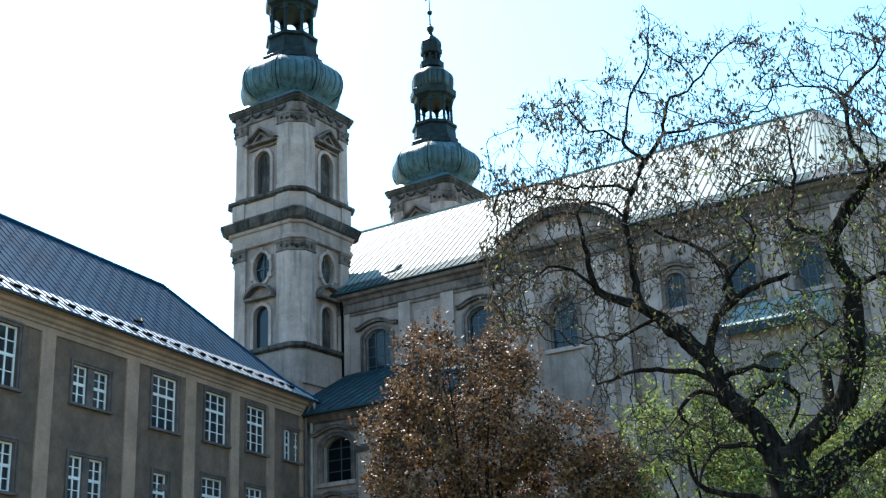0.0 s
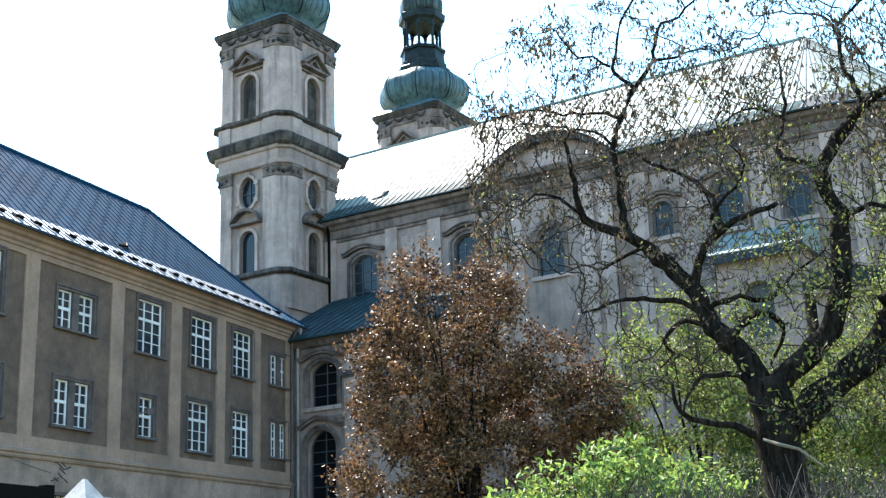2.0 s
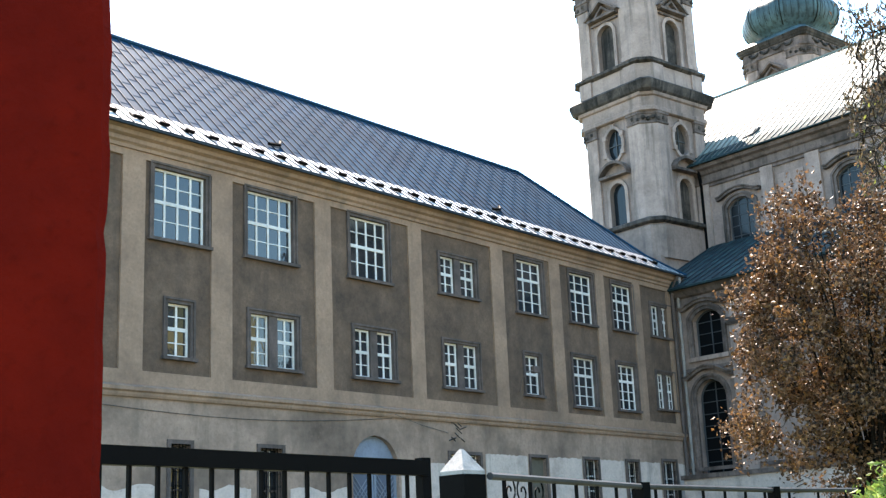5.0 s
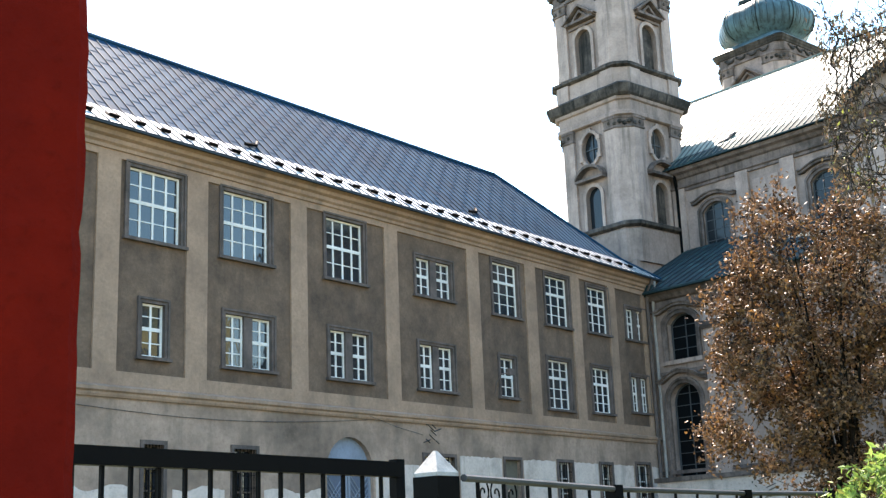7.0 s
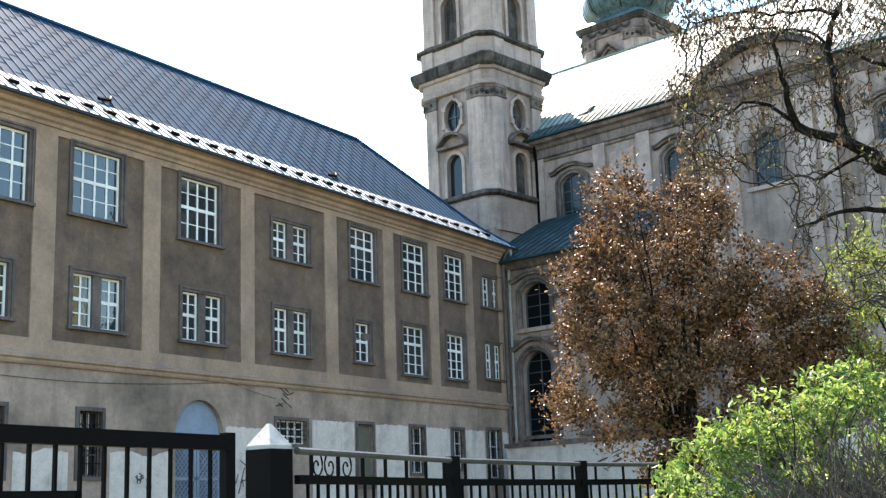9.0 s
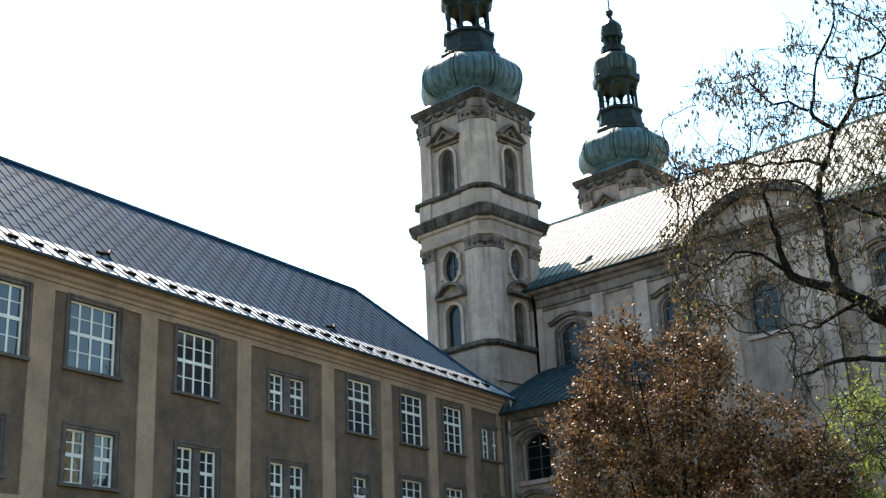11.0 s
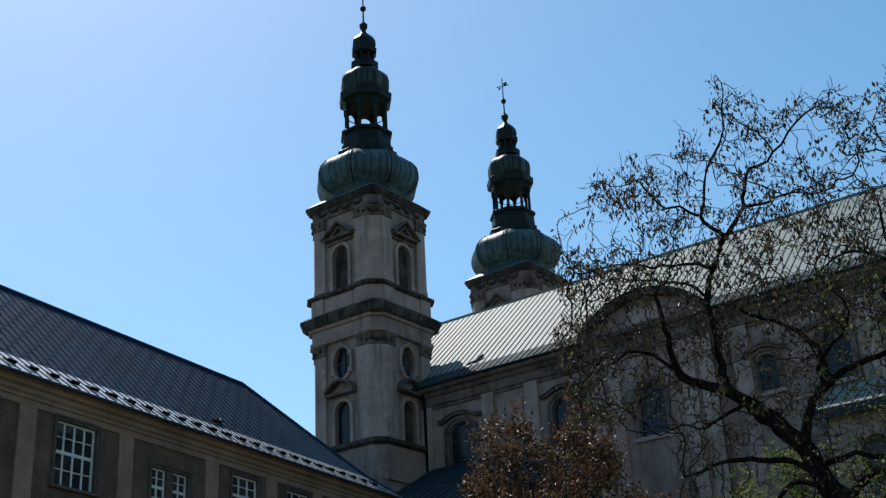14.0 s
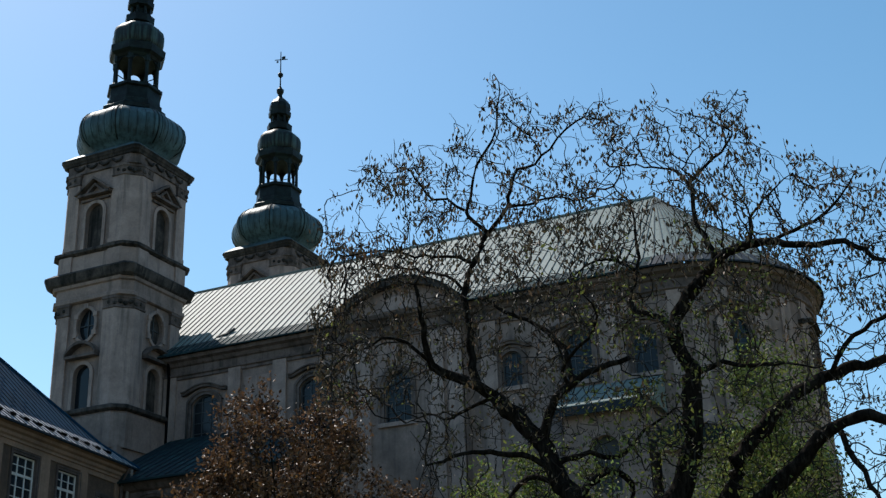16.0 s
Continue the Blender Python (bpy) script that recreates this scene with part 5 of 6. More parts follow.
tree = empty("bare_tree", pose(0, 0, 0), "gnarled dark tree, nearly bare, with dry hanging pods", "tree")
wood = []


def bough(r0, r1, near, far, *line):
    """A crooked limb through points (across, height); near and far push its ends to and from the street."""
    vs = []
    for i, (x, z) in enumerate(line):
        k = 1 + near + (far - near) * i / (len(line) - 1)
        vs.append(Vector((x * k, (19.5 + 0.1 * x) * k, 1.6 + (z - 1.6) * k)))
    fine, rr = [], []
    m = len(vs) - 1
    if r0 < 0.13:
        r0, r1 = r0 * 0.78, r1 * 0.78
    jig = 0.03 if r0 < 0.3 else 0.015
    for k in range(m):
        p0, p1, p2, p3 = vs[max(0, k - 1)], vs[k], vs[k + 1], vs[min(m, k + 2)]
        n = max(2, int((p2 - p1).length / 0.16))
        for j in range(n):
            t = j / n
            q = 0.5 * ((2 * p1) + (p2 - p0) * t + (2 * p0 - 5 * p1 + 4 * p2 - p3) * t * t + (3 * p1 - p0 - 3 * p2 + p3) * t ** 3)
            fine.append(q + Vector((rng.uniform(-jig, jig), rng.uniform(-jig, jig), rng.uniform(-jig, jig))))
            rr.append((r0 + (r1 - r0) * (k + t) / m) * rng.uniform(0.92, 1.1))
    fine.append(vs[-1])
    rr.append(r1)
    if r0 > 0.4:
        rr[0], rr[1], rr[2] = r0 * 1.5, r0 * 1.25, r0 * 1.1
    bm = bmesh.new()
    tube(bm, fine, rr, 14 if r0 > 0.12 else 8, 0.3 if r0 > 0.1 else 0.15)
    part("trunk" if r0 > 0.4 else "limb", bm, BARK, tree, smooth=True)
    if r0 < 0.4:
        wood.extend(zip(fine, rr))


bough(0.41, 0.33, 0, 0, (-5.7, 0.9), (-5.68, 2.0), (-5.72, 3.2), (-5.8, 4.1), (-5.84, 4.5))
# the long limb that leans out, and the upright one on it
bough(0.21, 0.12, 0, 0, (-5.8, 4.0), (-6.12, 4.85), (-6.62, 5.48), (-6.85, 6.05), (-7.1, 6.42), (-7.64, 7.03))
bough(0.125, 0.035, 0, -0.05, (-7.64, 7.03), (-8.0, 7.28), (-8.59, 7.58), (-8.8, 7.82), (-8.86, 8.25), (-8.92, 8.79), (-9.02, 9.25))
bough(0.1, 0.062, 0, 0.03, (-7.96, 7.2), (-8.03, 7.77), (-8.08, 8.56), (-8.1, 9.0), (-7.93, 9.44), (-7.64, 10.0))
bough(0.05, 0.012, 0.03, 0.06, (-7.64, 10.0), (-7.87, 10.23), (-8.02, 10.5), (-7.92, 10.78), (-7.79, 11.34), (-7.49, 11.75), (-7.35, 12.05), (-7.35, 12.42), (-7.27, 12.77), (-7.36, 13.16))
bough(0.036, 0.01, 0.04, 0.0, (-8.02, 10.5), (-8.37, 10.77), (-8.63, 10.86), (-8.96, 11.33), (-9.13, 11.53), (-9.41, 11.51), (-9.94, 11.79))
bough(0.056, 0.012, 0.03, 0.0, (-7.64, 10.0), (-7.41, 10.24), (-7.23, 10.46), (-7.19, 10.76), (-7.04, 11.13), (-6.71, 11.18), (-6.43, 11.41), (-6.1, 11.74), (-5.77, 11.91), (-5.67, 12.06))
bough(0.035, 0.012, 0.02, -0.02, (-7.23, 10.46), (-6.81, 10.41), (-6.65, 10.49), (-6.24, 10.41), (-5.84, 10.34))
bough(0.045, 0.008, 0.02, -0.03, (-7.93, 9.44), (-8.19, 9.65), (-8.67, 9.73), (-9.0, 9.78), (-9.67, 10.0), (-10.36, 10.01), (-10.59, 10.22), (-10.77, 11.1))
bough(0.04, 0.012, 0.02, 0.07, (-8.1, 9.0), (-8.43, 9.31), (-8.85, 9.49), (-9.38, 9.63), (-9.93, 9.77), (-10.32, 9.51))
bough(0.045, 0.012, -0.03, -0.07, (-8.8, 7.82), (-9.2, 8.17), (-9.62, 8.33), (-10.05, 8.19), (-10.49, 8.35))
bough(0.05, 0.012, 0, 0.06, (-7.64, 7.03), (-8.02, 6.92), (-8.43, 6.77), (-8.83, 6.87), (-9.24, 6.77))
# the crooked limbs between the two halves of the crown
bough(0.115, 0.05, 0, -0.04, (-6.87, 6.15), (-6.75, 6.6), (-6.62, 6.88), (-6.28, 7.16), (-5.88, 7.3), (-5.36, 7.41))
bough(0.075, 0.035, -0.02, 0.03, (-6.28, 7.16), (-6.37, 7.34), (-6.44, 7.7), (-6.66, 8.04), (-6.9, 8.22), (-7.4, 8.51), (-7.85, 8.84))
bough(0.05, 0.015, -0.02, -0.08, (-6.42, 7.01), (-6.43, 7.49), (-6.02, 7.83), (-5.8, 8.19), (-6.06, 8.63))
bough(0.075, 0.02, 0, -0.06, (-6.66, 5.55), (-7.1, 5.98), (-7.78, 6.1), (-8.08, 6.17), (-8.6, 6.03), (-8.91, 6.01))
bough(0.07, 0.02, 0, 0.05, (-6.6, 5.45), (-7.16, 5.62), (-7.5, 5.35), (-7.35, 5.1), (-7.57, 4.9))
bough(0.085, 0.02, 0, -0.07, (-5.9, 4.3), (-6.3, 4.62), (-6.7, 4.68), (-7.1, 4.5), (-7.25, 4.05))
bough(0.1, 0.03, 0, -0.05, (-5.75, 3.4), (-6.3, 3.75), (-6.9, 3.9), (-7.3, 4.1), (-7.4, 4.6))
bough(0.1, 0.03, 0, 0.06, (-6.4, 5.2), (-5.9, 5.61), (-5.6, 5.5), (-5.5, 5.2), (-5.75, 4.75))
bough(0.07, 0.02, 0, 0.04, (-6.7, 5.8), (-6.1, 5.95), (-5.7, 5.8), (-5.23, 6.17), (-4.7, 6.5))
# the upright limb that bends over in the middle of the crown
bough(0.19, 0.1, 0, 0, (-5.82, 4.25), (-5.33, 4.7), (-4.75, 5.2), (-4.53, 5.85), (-4.45, 6.4), (-4.44, 6.8), (-4.35, 7.07), (-4.55, 7.44), (-4.6, 7.79), (-4.38, 8.2), (-4.05, 8.61))
bough(0.115, 0.035, 0, -0.06, (-4.05, 8.61), (-3.73, 8.9), (-3.43, 9.03), (-2.84, 9.03), (-2.41, 8.89), (-1.83, 8.86), (-1.25, 8.44), (-0.6, 8.6))
bough(0.065, 0.01, 0, 0.04, (-3.8, 8.85), (-3.96, 9.36), (-4.06, 9.59), (-4.01, 10.16), (-4.05, 10.33), (-3.78, 10.55), (-3.4, 10.91), (-3.28, 11.1), (-3.49, 11.32), (-3.72, 11.51))
bough(0.025, 0.008, 0.03, 0.05, (-3.4, 10.91), (-3.44, 11.34), (-3.32, 11.55), (-3.08, 11.89))
bough(0.035, 0.01, 0.02, 0.07, (-4.01, 10.16), (-4.26, 10.56), (-4.64, 10.72), (-5.23, 10.84), (-5.61, 10.53))
bough(0.04, 0.01, -0.01, 0.03, (-3.2, 9.06), (-3.2, 9.48), (-3.01, 9.71), (-2.71, 9.97), (-2.41, 10.17))
bough(0.045, 0.01, -0.02, -0.08, (-2.84, 9.03), (-2.36, 9.23), (-1.93, 9.43), (-1.62, 9.77), (-1.49, 9.99))
bough(0.07, 0.014, 0, 0.04, (-4.57, 7.5), (-4.79, 7.99), (-5.19, 8.2), (-5.25, 8.5), (-5.07, 8.86), (-5.05, 9.6), (-5.11, 10.05), (-5.36, 10.53))
bough(0.04, 0.012, 0.02, -0.03, (-5.07, 8.86), (-5.43, 9.14), (-5.92, 9.12), (-6.33, 8.87))
bough(0.06, 0.015, 0, -0.07, (-4.37, 7.0), (-3.89, 7.15), (-3.48, 7.0), (-2.96, 7.03), (-2.56, 6.88))
# heavy low limbs over the garden
bough(0.15, 0.065, 0, 0.05, (-5.4, 4.0), (-4.6, 4.55), (-4.02, 5.02), (-3.85, 5.55), (-3.41, 6.02), (-2.97, 6.43), (-2.38, 6.68), (-1.92, 6.84), (-1.52, 6.86), (-0.4, 7.6))
bough(0.145, 0.06, 0, -0.05, (-5.4, 3.7), (-4.5, 4.4), (-3.55, 4.97), (-2.88, 5.52), (-2.45, 5.87), (-2.01, 6.02), (-1.67, 5.96), (-0.9, 5.5))
bough(0.06, 0.03, -0.03, -0.06, (-2.35, 5.9), (-2.15, 5.4), (-1.95, 4.86), (-1.8, 4.3))
bough(0.06, 0.015, 0.03, 0.0, (-2.38, 6.68), (-1.9, 7.3), (-1.3, 7.6), (-0.8, 8.2), (-0.2, 8.7))

# twigs that fill the crown, each growing towards free room
CROWN = [(-10.9, 10.9), (-9.9, 11.6), (-9.1, 11.8), (-8.2, 12.1), (-7.4, 13.0), (-6.7, 12.1), (-5.9, 12.3), (-5.3, 11.8), (-4.2, 12.0), (-3.1, 11.7), (-2.8, 10.7), (-1.5, 10.1), (-0.2, 9.4), (1.2, 8.6)]


def crown_top(x):
    for (xa, za), (xb, zb) in zip(CROWN, CROWN[1:]):
        if xa <= x <= xb:
            return za + (zb - za) * (x - xa) / (xb - xa)
    return 8.0


room = []
while len(room) < 5100:
    x = rng.uniform(-10.9, 1.0)
    low = 7.2 if x < -9 else 4.5 if x < -6.3 else 3.7 if x < -3 else 4.9
    top = crown_top(x) + rng.gauss(0, 0.15)
    z = low + (top - low) * rng.random() ** 1.2
    k = 1 + rng.gauss(0, 0.05)
    q = Vector((x * k, (19.5 + 0.1 * x) * k, 1.6 + (z - 1.6) * k))
    if noise.noise(q * 0.75) + 0.45 * noise.noise(q * 1.9) > -0.02:
        room.append(q)
room = np.array([tuple(q) for q in room])
base = [(p, r) for p, r in wood if p.z > 4.0]
at = [np.array(p) for p, _ in base]
up = [-1] * len(at)
spots = np.array(at)
near = np.full(len(room), 1e9)
who = np.zeros(len(room), int)
for i in range(len(room)):
    d = ((spots - room[i]) ** 2).sum(1)
    who[i] = d.argmin()
    near[i] = d[who[i]] ** 0.5
alive = near < 2.6
STEP = 0.15
for turn in range(70):
    pull = {}
    for i in np.nonzero(alive)[0]:
        pull.setdefault(int(who[i]), []).append(i)
    if not pull:
        break
    fresh = []
    for n, some in pull.items():
        d = room[some] - at[n]
        d = (d / np.linalg.norm(d, axis=1)[:, None]).sum(0)
        if up[n] >= 0:
            old = at[n] - at[up[n]]
            d = d / (np.linalg.norm(d) + 1e-6) + 0.5 * old / (np.linalg.norm(old) + 1e-6)
        d = d / (np.linalg.norm(d) + 1e-6) + np.array([rng.gauss(0, 0.42), rng.gauss(0, 0.42), rng.gauss(0.02, 0.42)])
        fresh.append((at[n] + STEP * d / np.linalg.norm(d), n))
    first = len(at)
    for p, n in fresh:
        at.append(p)
        up.append(n)
    added = np.array([p for p, _ in fresh])
    left = np.nonzero(alive)[0]
    d = np.sqrt(np.maximum(0, (room[left] ** 2).sum(1)[:, None] + (added ** 2).sum(1)[None] - 2 * room[left] @ added.T))
    best = d.argmin(1)
    d = d[np.arange(len(left)), best]
    closer = d < near[left]
    near[left[closer]] = d[closer]
    who[left[closer]] = best[closer] + first
    alive &= near > 0.18
load = np.zeros(len(at))
kids = [[] for _ in at]
for n in range(len(at) - 1, len(base) - 1, -1):
    load[n] = max(load[n], 1)
    if up[n] >= len(base):
        load[up[n]] += load[n]
    kids[up[n]].append(n)
bm = bmesh.new()
tip_spots, twig_spots = [], []
for n in range(len(base), len(at)):
    main = up[n] >= len(base) and max(kids[up[n]], key=lambda c: load[c]) == n
    if main:
        continue
    chain = [up[n], n]
    while kids[chain[-1]]:
        chain.append(max(kids[chain[-1]], key=lambda c: load[c]))
    pts = [Vector(at[c]) for c in chain]
    rr = [max(0.0062, min(0.032, 0.0064 * float(load[c]) ** 0.39)) for c in chain[1:]]
    rr = [rr[0]] + rr
    tube(bm, pts, rr, 5 if rr[0] > 0.012 else 4)
    tip_spots.append(pts[-1])
    twig_spots += pts[2::3]
tagged(part("fine_twig_mass", bm, TWIG, tree, "fine dark twigs"), kind="stuff")
# short side shoots
bm = bmesh.new()
for p in tip_spots + twig_spots[::2]:
    for k in range(1):
        q = p + Vector((rng.gauss(0, 0.13), rng.gauss(0, 0.13), rng.gauss(0.05, 0.13)))
        tube(bm, [p, p.lerp(q, 0.5) + Vector((rng.gauss(0, 0.02), rng.gauss(0, 0.02), rng.gauss(0, 0.02))), q], [0.007, 0.006, 0.005], 3)
tagged(part("shoot_mass", bm, TWIG, tree, "thin side shoots"), kind="stuff")
hang = [tuple(p + Vector((0, 0, -0.07))) for p in tip_spots + twig_spots[::2] if p.z > 7.4 + rng.gauss(0, 0.6) and noise.noise(p * 1.3) > -0.2]
leaf_cloud("pod_foliage", hang, (0.08, 0.08, 0.09), 8, 0.102, 0.42, [DRY_LEAF, BROWN_LEAF], tree, 3, droop=2.6, label="dry hanging brown pods")
lowp = [tuple(p) for p in tip_spots + twig_spots if p.z <= 8.4 + rng.gauss(0, 0.7)]
thin = [p for p in lowp if not -5.9 < p[0] < -2.6]
full = [p for p in lowp if -5.9 < p[0] < -2.6]
leaf_cloud("leaf_foliage", thin[::2], (0.09, 0.09, 0.08), 4, 0.08, 0.45, [DRY_LEAF, LIME_LEAF], tree, 4, droop=0.6, label="sparse yellow-green young leaves")
leaf_cloud("young_foliage", full[::2], (0.13, 0.13, 0.1), 11, 0.085, 0.5, [LIME_LEAF, DRY_LEAF], tree, 5, droop=0.6, label="yellow-green young leaves in loose bunches")


def in_view(az, r, z):
    a = radians(az)
    return Vector((math.sin(a) * r, math.cos(a) * r, z))


def bush(name, label, category, base, lobes, clumps, per, spread, size, aspect, mats, stems, seed, bark=TWIG, stem_r=0.06, droop=0.0, group=""):
    """Several stems and a crown of many small leaves gathered in clumps. lobes: centre, radii."""
    r = random.Random(seed)
    ob = empty(name, Matrix.Translation(base), label, category, group)
    centres = []
    vol = [l[1][0] * l[1][1] * l[1][2] for l in lobes]
    while len(centres) < clumps:
        c, rad = r.choices(lobes, vol)[0]
        d = Vector((r.gauss(0, 1), r.gauss(0, 1), r.gauss(0, 1))).normalized() * r.random() ** 0.42
        q = Vector(c) + Vector((d.x * rad[0], d.y * rad[1], d.z * rad[2]))
        if noise.noise(q * 1.1 + Vector((seed, 0, 0))) < -0.05:
            continue
        centres.append(q - Vector(base))
    bm = bmesh.new()
    nodes = []
    top = max(c[2] for c in centres)
    for k in range(stems):
        a = 2 * math.pi * k / stems + r.uniform(-0.4, 0.4)
        f = r.uniform(0.25, 0.7)
        pts = [Vector((0.12 * math.cos(a), 0.12 * math.sin(a), -0.1))]
        for j in range(1, 7):
            t = j / 6
            reach = lobes[0][1][0] * f * t ** 1.3
            pts.append(Vector((reach * math.cos(a) + r.uniform(-0.08, 0.08), reach * math.sin(a) + r.uniform(-0.08, 0.08), top * 0.85 * t)))
        rr = [stem_r * (1 - 0.85 * j / 6) for j in range(7)]
        tube(bm, pts, rr, 6)
        nodes += list(zip(pts, rr))
    grow_towards(bm, nodes, sorted(centres, key=lambda c: c[2])[::2], r, stem_r * 0.35, 4, 0.12, 0.006)
    tagged(part("stemwork", bm, bark, ob, "dark thin stems and twigs"), kind="stuff")
    leaf_cloud("crown", [tuple(c) for c in centres], spread, per, size, aspect, mats, ob, seed, droop)
    return ob


L = Vector((-0.851, -0.525, 0))
c0 = in_view(-31.6, 26.5, 0)
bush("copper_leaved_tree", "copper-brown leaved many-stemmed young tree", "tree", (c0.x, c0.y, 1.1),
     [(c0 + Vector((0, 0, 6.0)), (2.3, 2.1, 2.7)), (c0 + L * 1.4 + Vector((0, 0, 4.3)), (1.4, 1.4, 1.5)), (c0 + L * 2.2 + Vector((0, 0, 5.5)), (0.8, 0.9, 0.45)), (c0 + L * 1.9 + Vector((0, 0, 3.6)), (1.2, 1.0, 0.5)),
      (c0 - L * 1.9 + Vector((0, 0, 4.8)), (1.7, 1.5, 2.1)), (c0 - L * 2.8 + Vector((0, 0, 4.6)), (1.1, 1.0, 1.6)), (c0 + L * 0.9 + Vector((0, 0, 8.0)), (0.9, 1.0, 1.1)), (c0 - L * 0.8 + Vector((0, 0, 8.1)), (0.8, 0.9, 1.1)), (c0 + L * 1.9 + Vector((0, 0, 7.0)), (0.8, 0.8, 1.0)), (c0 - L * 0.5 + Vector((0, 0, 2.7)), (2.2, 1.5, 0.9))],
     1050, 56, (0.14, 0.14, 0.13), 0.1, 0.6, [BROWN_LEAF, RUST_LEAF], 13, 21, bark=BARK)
c1 = in_view(-26.0, 15.5, 0)
R2V = Vector((math.cos(radians(26)), math.sin(radians(26)), 0))
bush("green_shrub", "fresh green leafy shrub behind the fence", "shrub", (c1.x, c1.y, 0.8),
     [(c1 + R2V * 0.2 + Vector((0, 0, 2.0)), (1.5, 1.3, 1.25)), (c1 - R2V * 1.0 + Vector((0, 0, 1.6)), (0.9, 0.9, 0.9)), (c1 + R2V * 1.2 + Vector((0, 0, 1.85)), (1.0, 1.0, 1.15))],
     430, 40, (0.1, 0.1, 0.09), 0.115, 0.42, [GREEN_LEAF, LIME_LEAF], 9, 31, stem_r=0.03, droop=0.25, group="shrubs in the garden")
c2 = in_view(-20.5, 27.0, 0)
bush("leafing_tree", "young yellow-green leafing tree in the garden", "tree", (c2.x, c2.y, 1.1),
     [(c2 + Vector((0, 0, 5.2)), (2.4, 2.0, 2.6)), (c2 + R2V * 1.9 + Vector((0, 0, 4.4)), (1.7, 1.5, 2.2))],
     600, 44, (0.16, 0.16, 0.12), 0.105, 0.5, [LIME_LEAF, GREEN_LEAF], 7, 41, bark=BARK, group="garden trees")
c3 = in_view(-10.5, 29.0, 0)
bush("leafing_tree", "young yellow-green leafing tree in the garden", "tree", (c3.x, c3.y, 1.1),
     [(c3 + Vector((0, 0, 5.4)), (2.6, 2.0, 2.7)), (c3 + R2V * 0.5 + Vector((0, 0, 8.3)), (1.2, 1.2, 2.2)), (c3 - R2V * 2.3 + Vector((0, 0, 4.4)), (1.7, 1.5, 2.0))],
     900, 40, (0.17, 0.16, 0.13), 0.105, 0.5, [LIME_LEAF, GREEN_LEAF], 7, 43, bark=BARK, droop=0.7, group="garden trees")

# This shrub's shade comes from its dark leaf colour.
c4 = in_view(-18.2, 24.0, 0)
bush("dark_shrub", "green shrub under the bare tree, leaves coloured dark for shade", "shrub", (c4.x, c4.y, 1.0),
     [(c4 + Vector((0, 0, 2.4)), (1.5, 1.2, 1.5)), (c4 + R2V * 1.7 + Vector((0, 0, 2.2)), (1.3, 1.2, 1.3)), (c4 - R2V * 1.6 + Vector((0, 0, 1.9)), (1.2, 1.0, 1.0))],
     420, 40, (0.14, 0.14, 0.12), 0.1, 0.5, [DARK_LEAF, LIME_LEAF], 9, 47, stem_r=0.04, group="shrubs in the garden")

PALE_WOOD = surface("bleached_dead_wood", (0.24, 0.19, 0.145), (0.15, 0.12, 0.09), grain=12, patch=2)
bm = bmesh.new()
tube(bm, [Vector((-5.85, 18.45, 3.5)), Vector((-5.6, 18.4, 3.4)), Vector((-5.3, 18.4, 3.3)), Vector((-4.95, 18.45, 3.0))], [0.02, 0.026, 0.022, 0.01], 7, 0.3)
part("broken_branch", bm, PALE_WOOD, tree, "pale bark-less broken branch")

# dry hedge of bare twigs under the shrubs
bm = bmesh.new()
rng = random.Random(8)
for i in range(2600):
    p = in_view(rng.uniform(-25.5, -8), rng.uniform(12.6, 14.6), 0.5)
    pts = [p]
    d = Vector((rng.gauss(0, 0.85), rng.gauss(0, 0.85), 1)).normalized()
    for k in range(4):
        d = (d + Vector((rng.gauss(0, 0.45), rng.gauss(0, 0.45), rng.gauss(-0.02, 0.35)))).normalized()
        pts.append(pts[-1] + d * rng.uniform(0.46, 0.64))
    tube(bm, pts, [0.011, 0.009, 0.007, 0.006, 0.004], 3)
tagged(thing("dry_hedge", bm, DRY_TWIG, "tangled dry brown hedge twigs", "hedge"), kind="stuff")

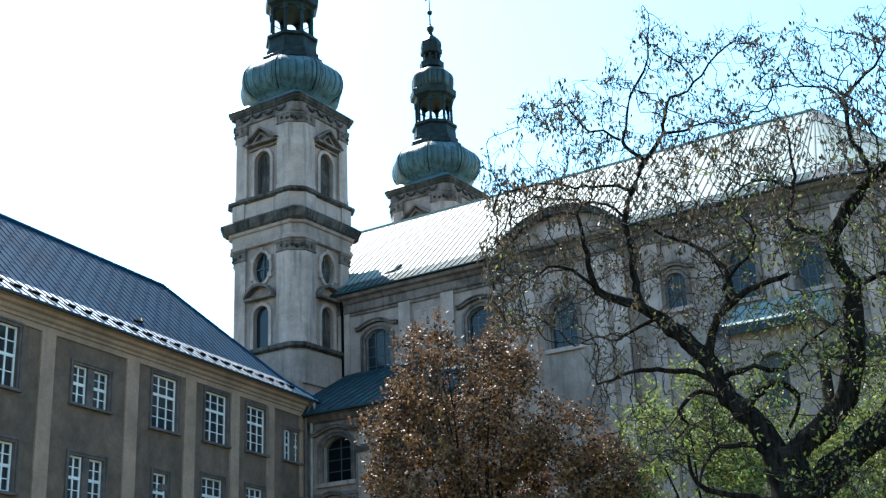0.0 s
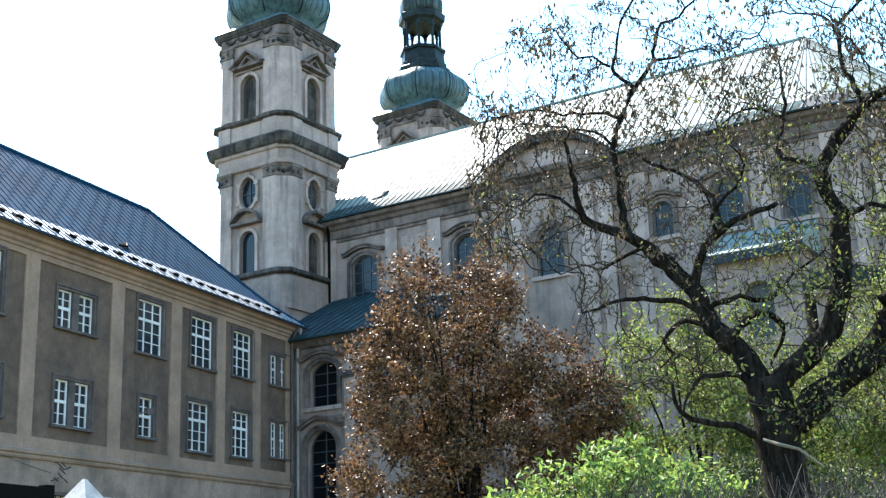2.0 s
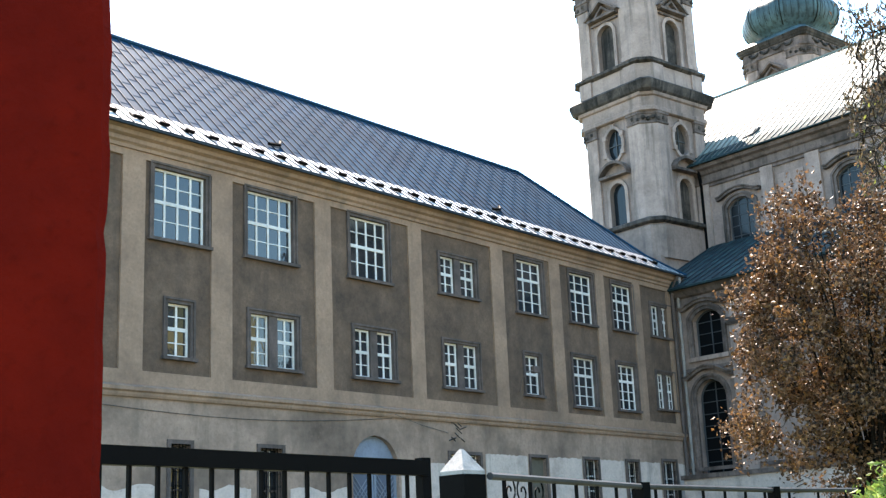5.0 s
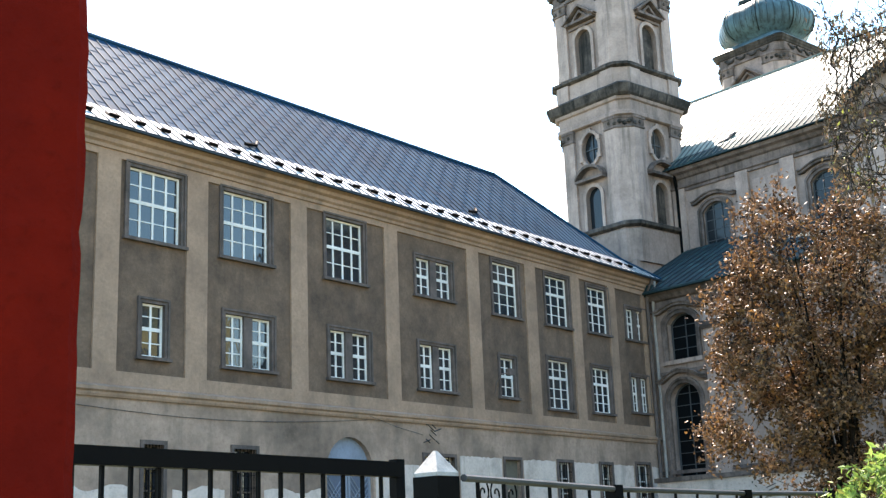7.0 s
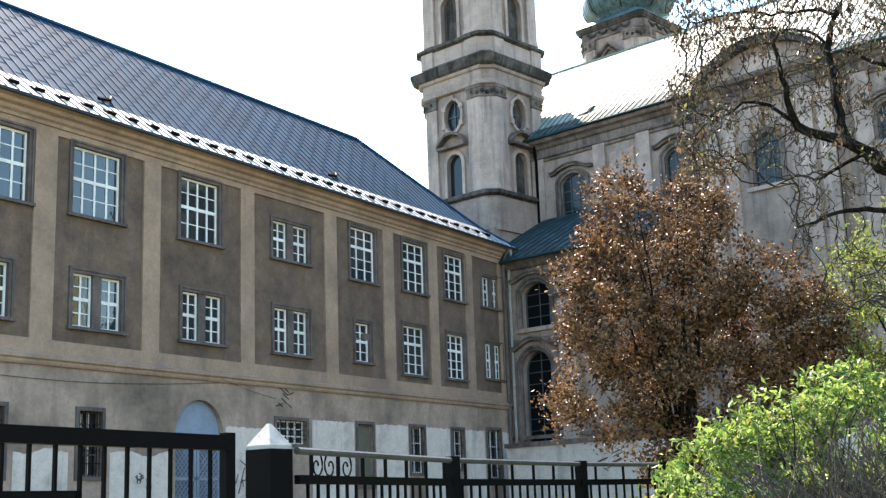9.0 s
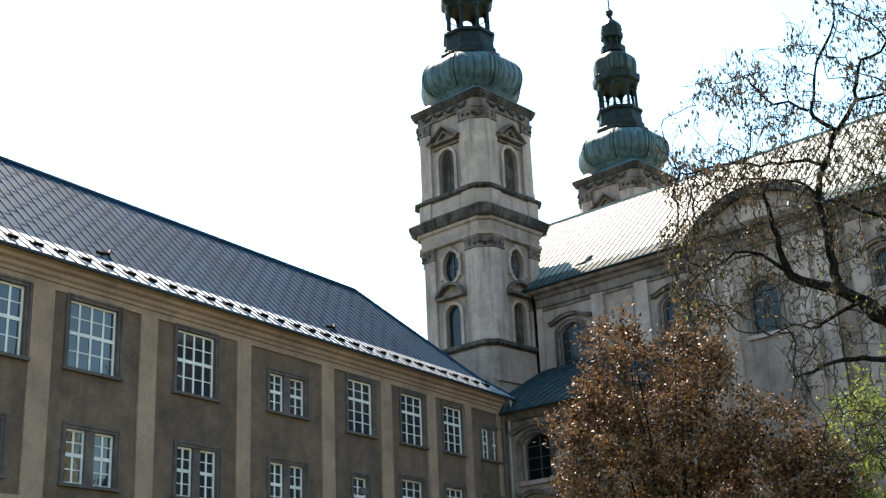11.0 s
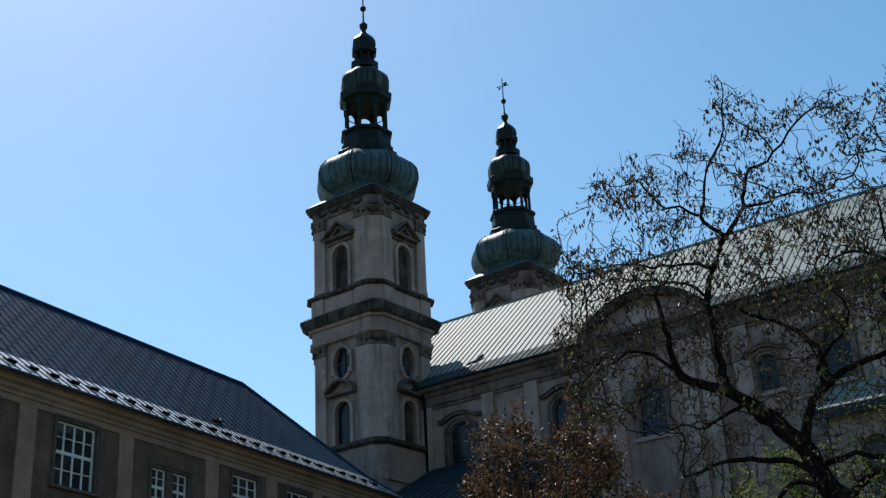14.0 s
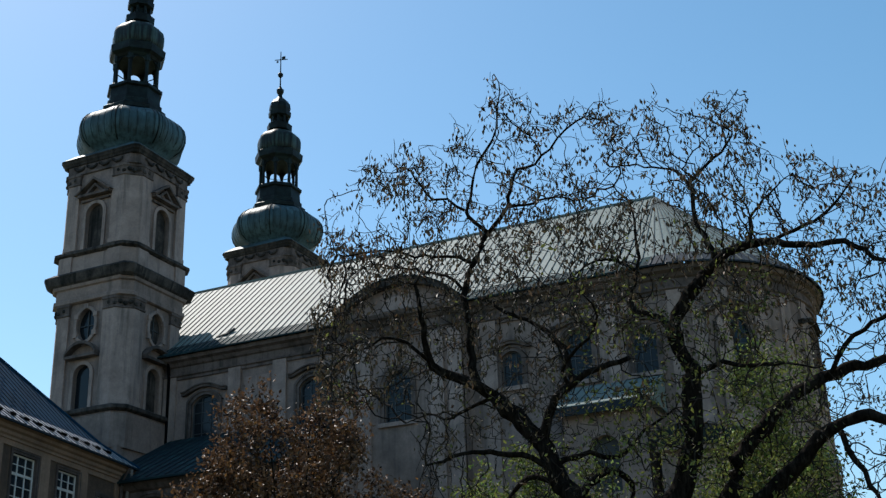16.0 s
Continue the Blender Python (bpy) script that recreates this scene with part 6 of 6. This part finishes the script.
# flower bed behind the fence
r = np.random.RandomState(5)
pts = []
for i in range(2600):
    p = in_view(r.uniform(-52, -28), r.uniform(17, 25), 1.2)
    pts.append((p.x, p.y, 1.2 + r.uniform(0.05, 0.5)))
bed = leaf_cloud("flower_bed", pts, (0.08, 0.08, 0.05), 5, 0.08, 0.6, [FLOWER, GRASS], None, 6)
tagged(bed, "yellow flowering bed in the grass", "flower bed", kind="stuff")


# ---- houses round about ----
def house(x, y, z, turn, w, d, h, roof_h, wall_mat, label):
    ob = empty("townhouse", pose(x, y, z, 0, 0, turn), label, "house", "houses round about")
    holes = [hole(-w / 2 + 1.0 + 2.6 * i, -w / 2 + 2.2 + 2.6 * i, 1.4 + 3.4 * j, 3.2 + 3.4 * j) for i in range(int((w - 1.4) / 2.6)) for j in range(int(h / 3.4))]
    bm = bmesh.new()
    pierced(bm, -w / 2, w / 2, 0, h, holes, 0.25, lambda a, b, c: (a, b - d / 2, c))
    box(bm, -w / 2, w / 2, -d / 2 + 0.26, d / 2, 0, h)
    part("wall", bm, wall_mat, ob)
    for q in holes:
        win = part("window", boxes((q[1], q[2], -d / 2 + 0.18, -d / 2 + 0.22, q[3], q[4])), GLASS, ob)
        xm = (q[1] + q[2]) / 2
        part("frame", boxes((xm - 0.05, xm + 0.05, -d / 2 + 0.14, -d / 2 + 0.18, q[3], q[4]), (q[1], q[2], -d / 2 + 0.14, -d / 2 + 0.18, q[4] - 0.65, q[4] - 0.55)), WHITE_PAINT, win)
    bm = bmesh.new()
    loft(bm, [[(a, -d / 2 - 0.4, h), (a, d / 2 + 0.4, h), (a, 0, h + roof_h)] for a in (-w / 2 - 0.3, w / 2 + 0.3)])
    part("roof", bm, TILE, ob, "orange clay tile roof")


house(14.5, 60.0, 0.8, -42, 22, 11, 20.5, 3.5, YELLOW_WALL, "yellow plastered townhouse with orange tile roof")
house(-1.5, 92.0, 0.8, -5, 11, 9, 13.0, 4.6, WHITEWASH, "pale house with orange tile roof behind the church")
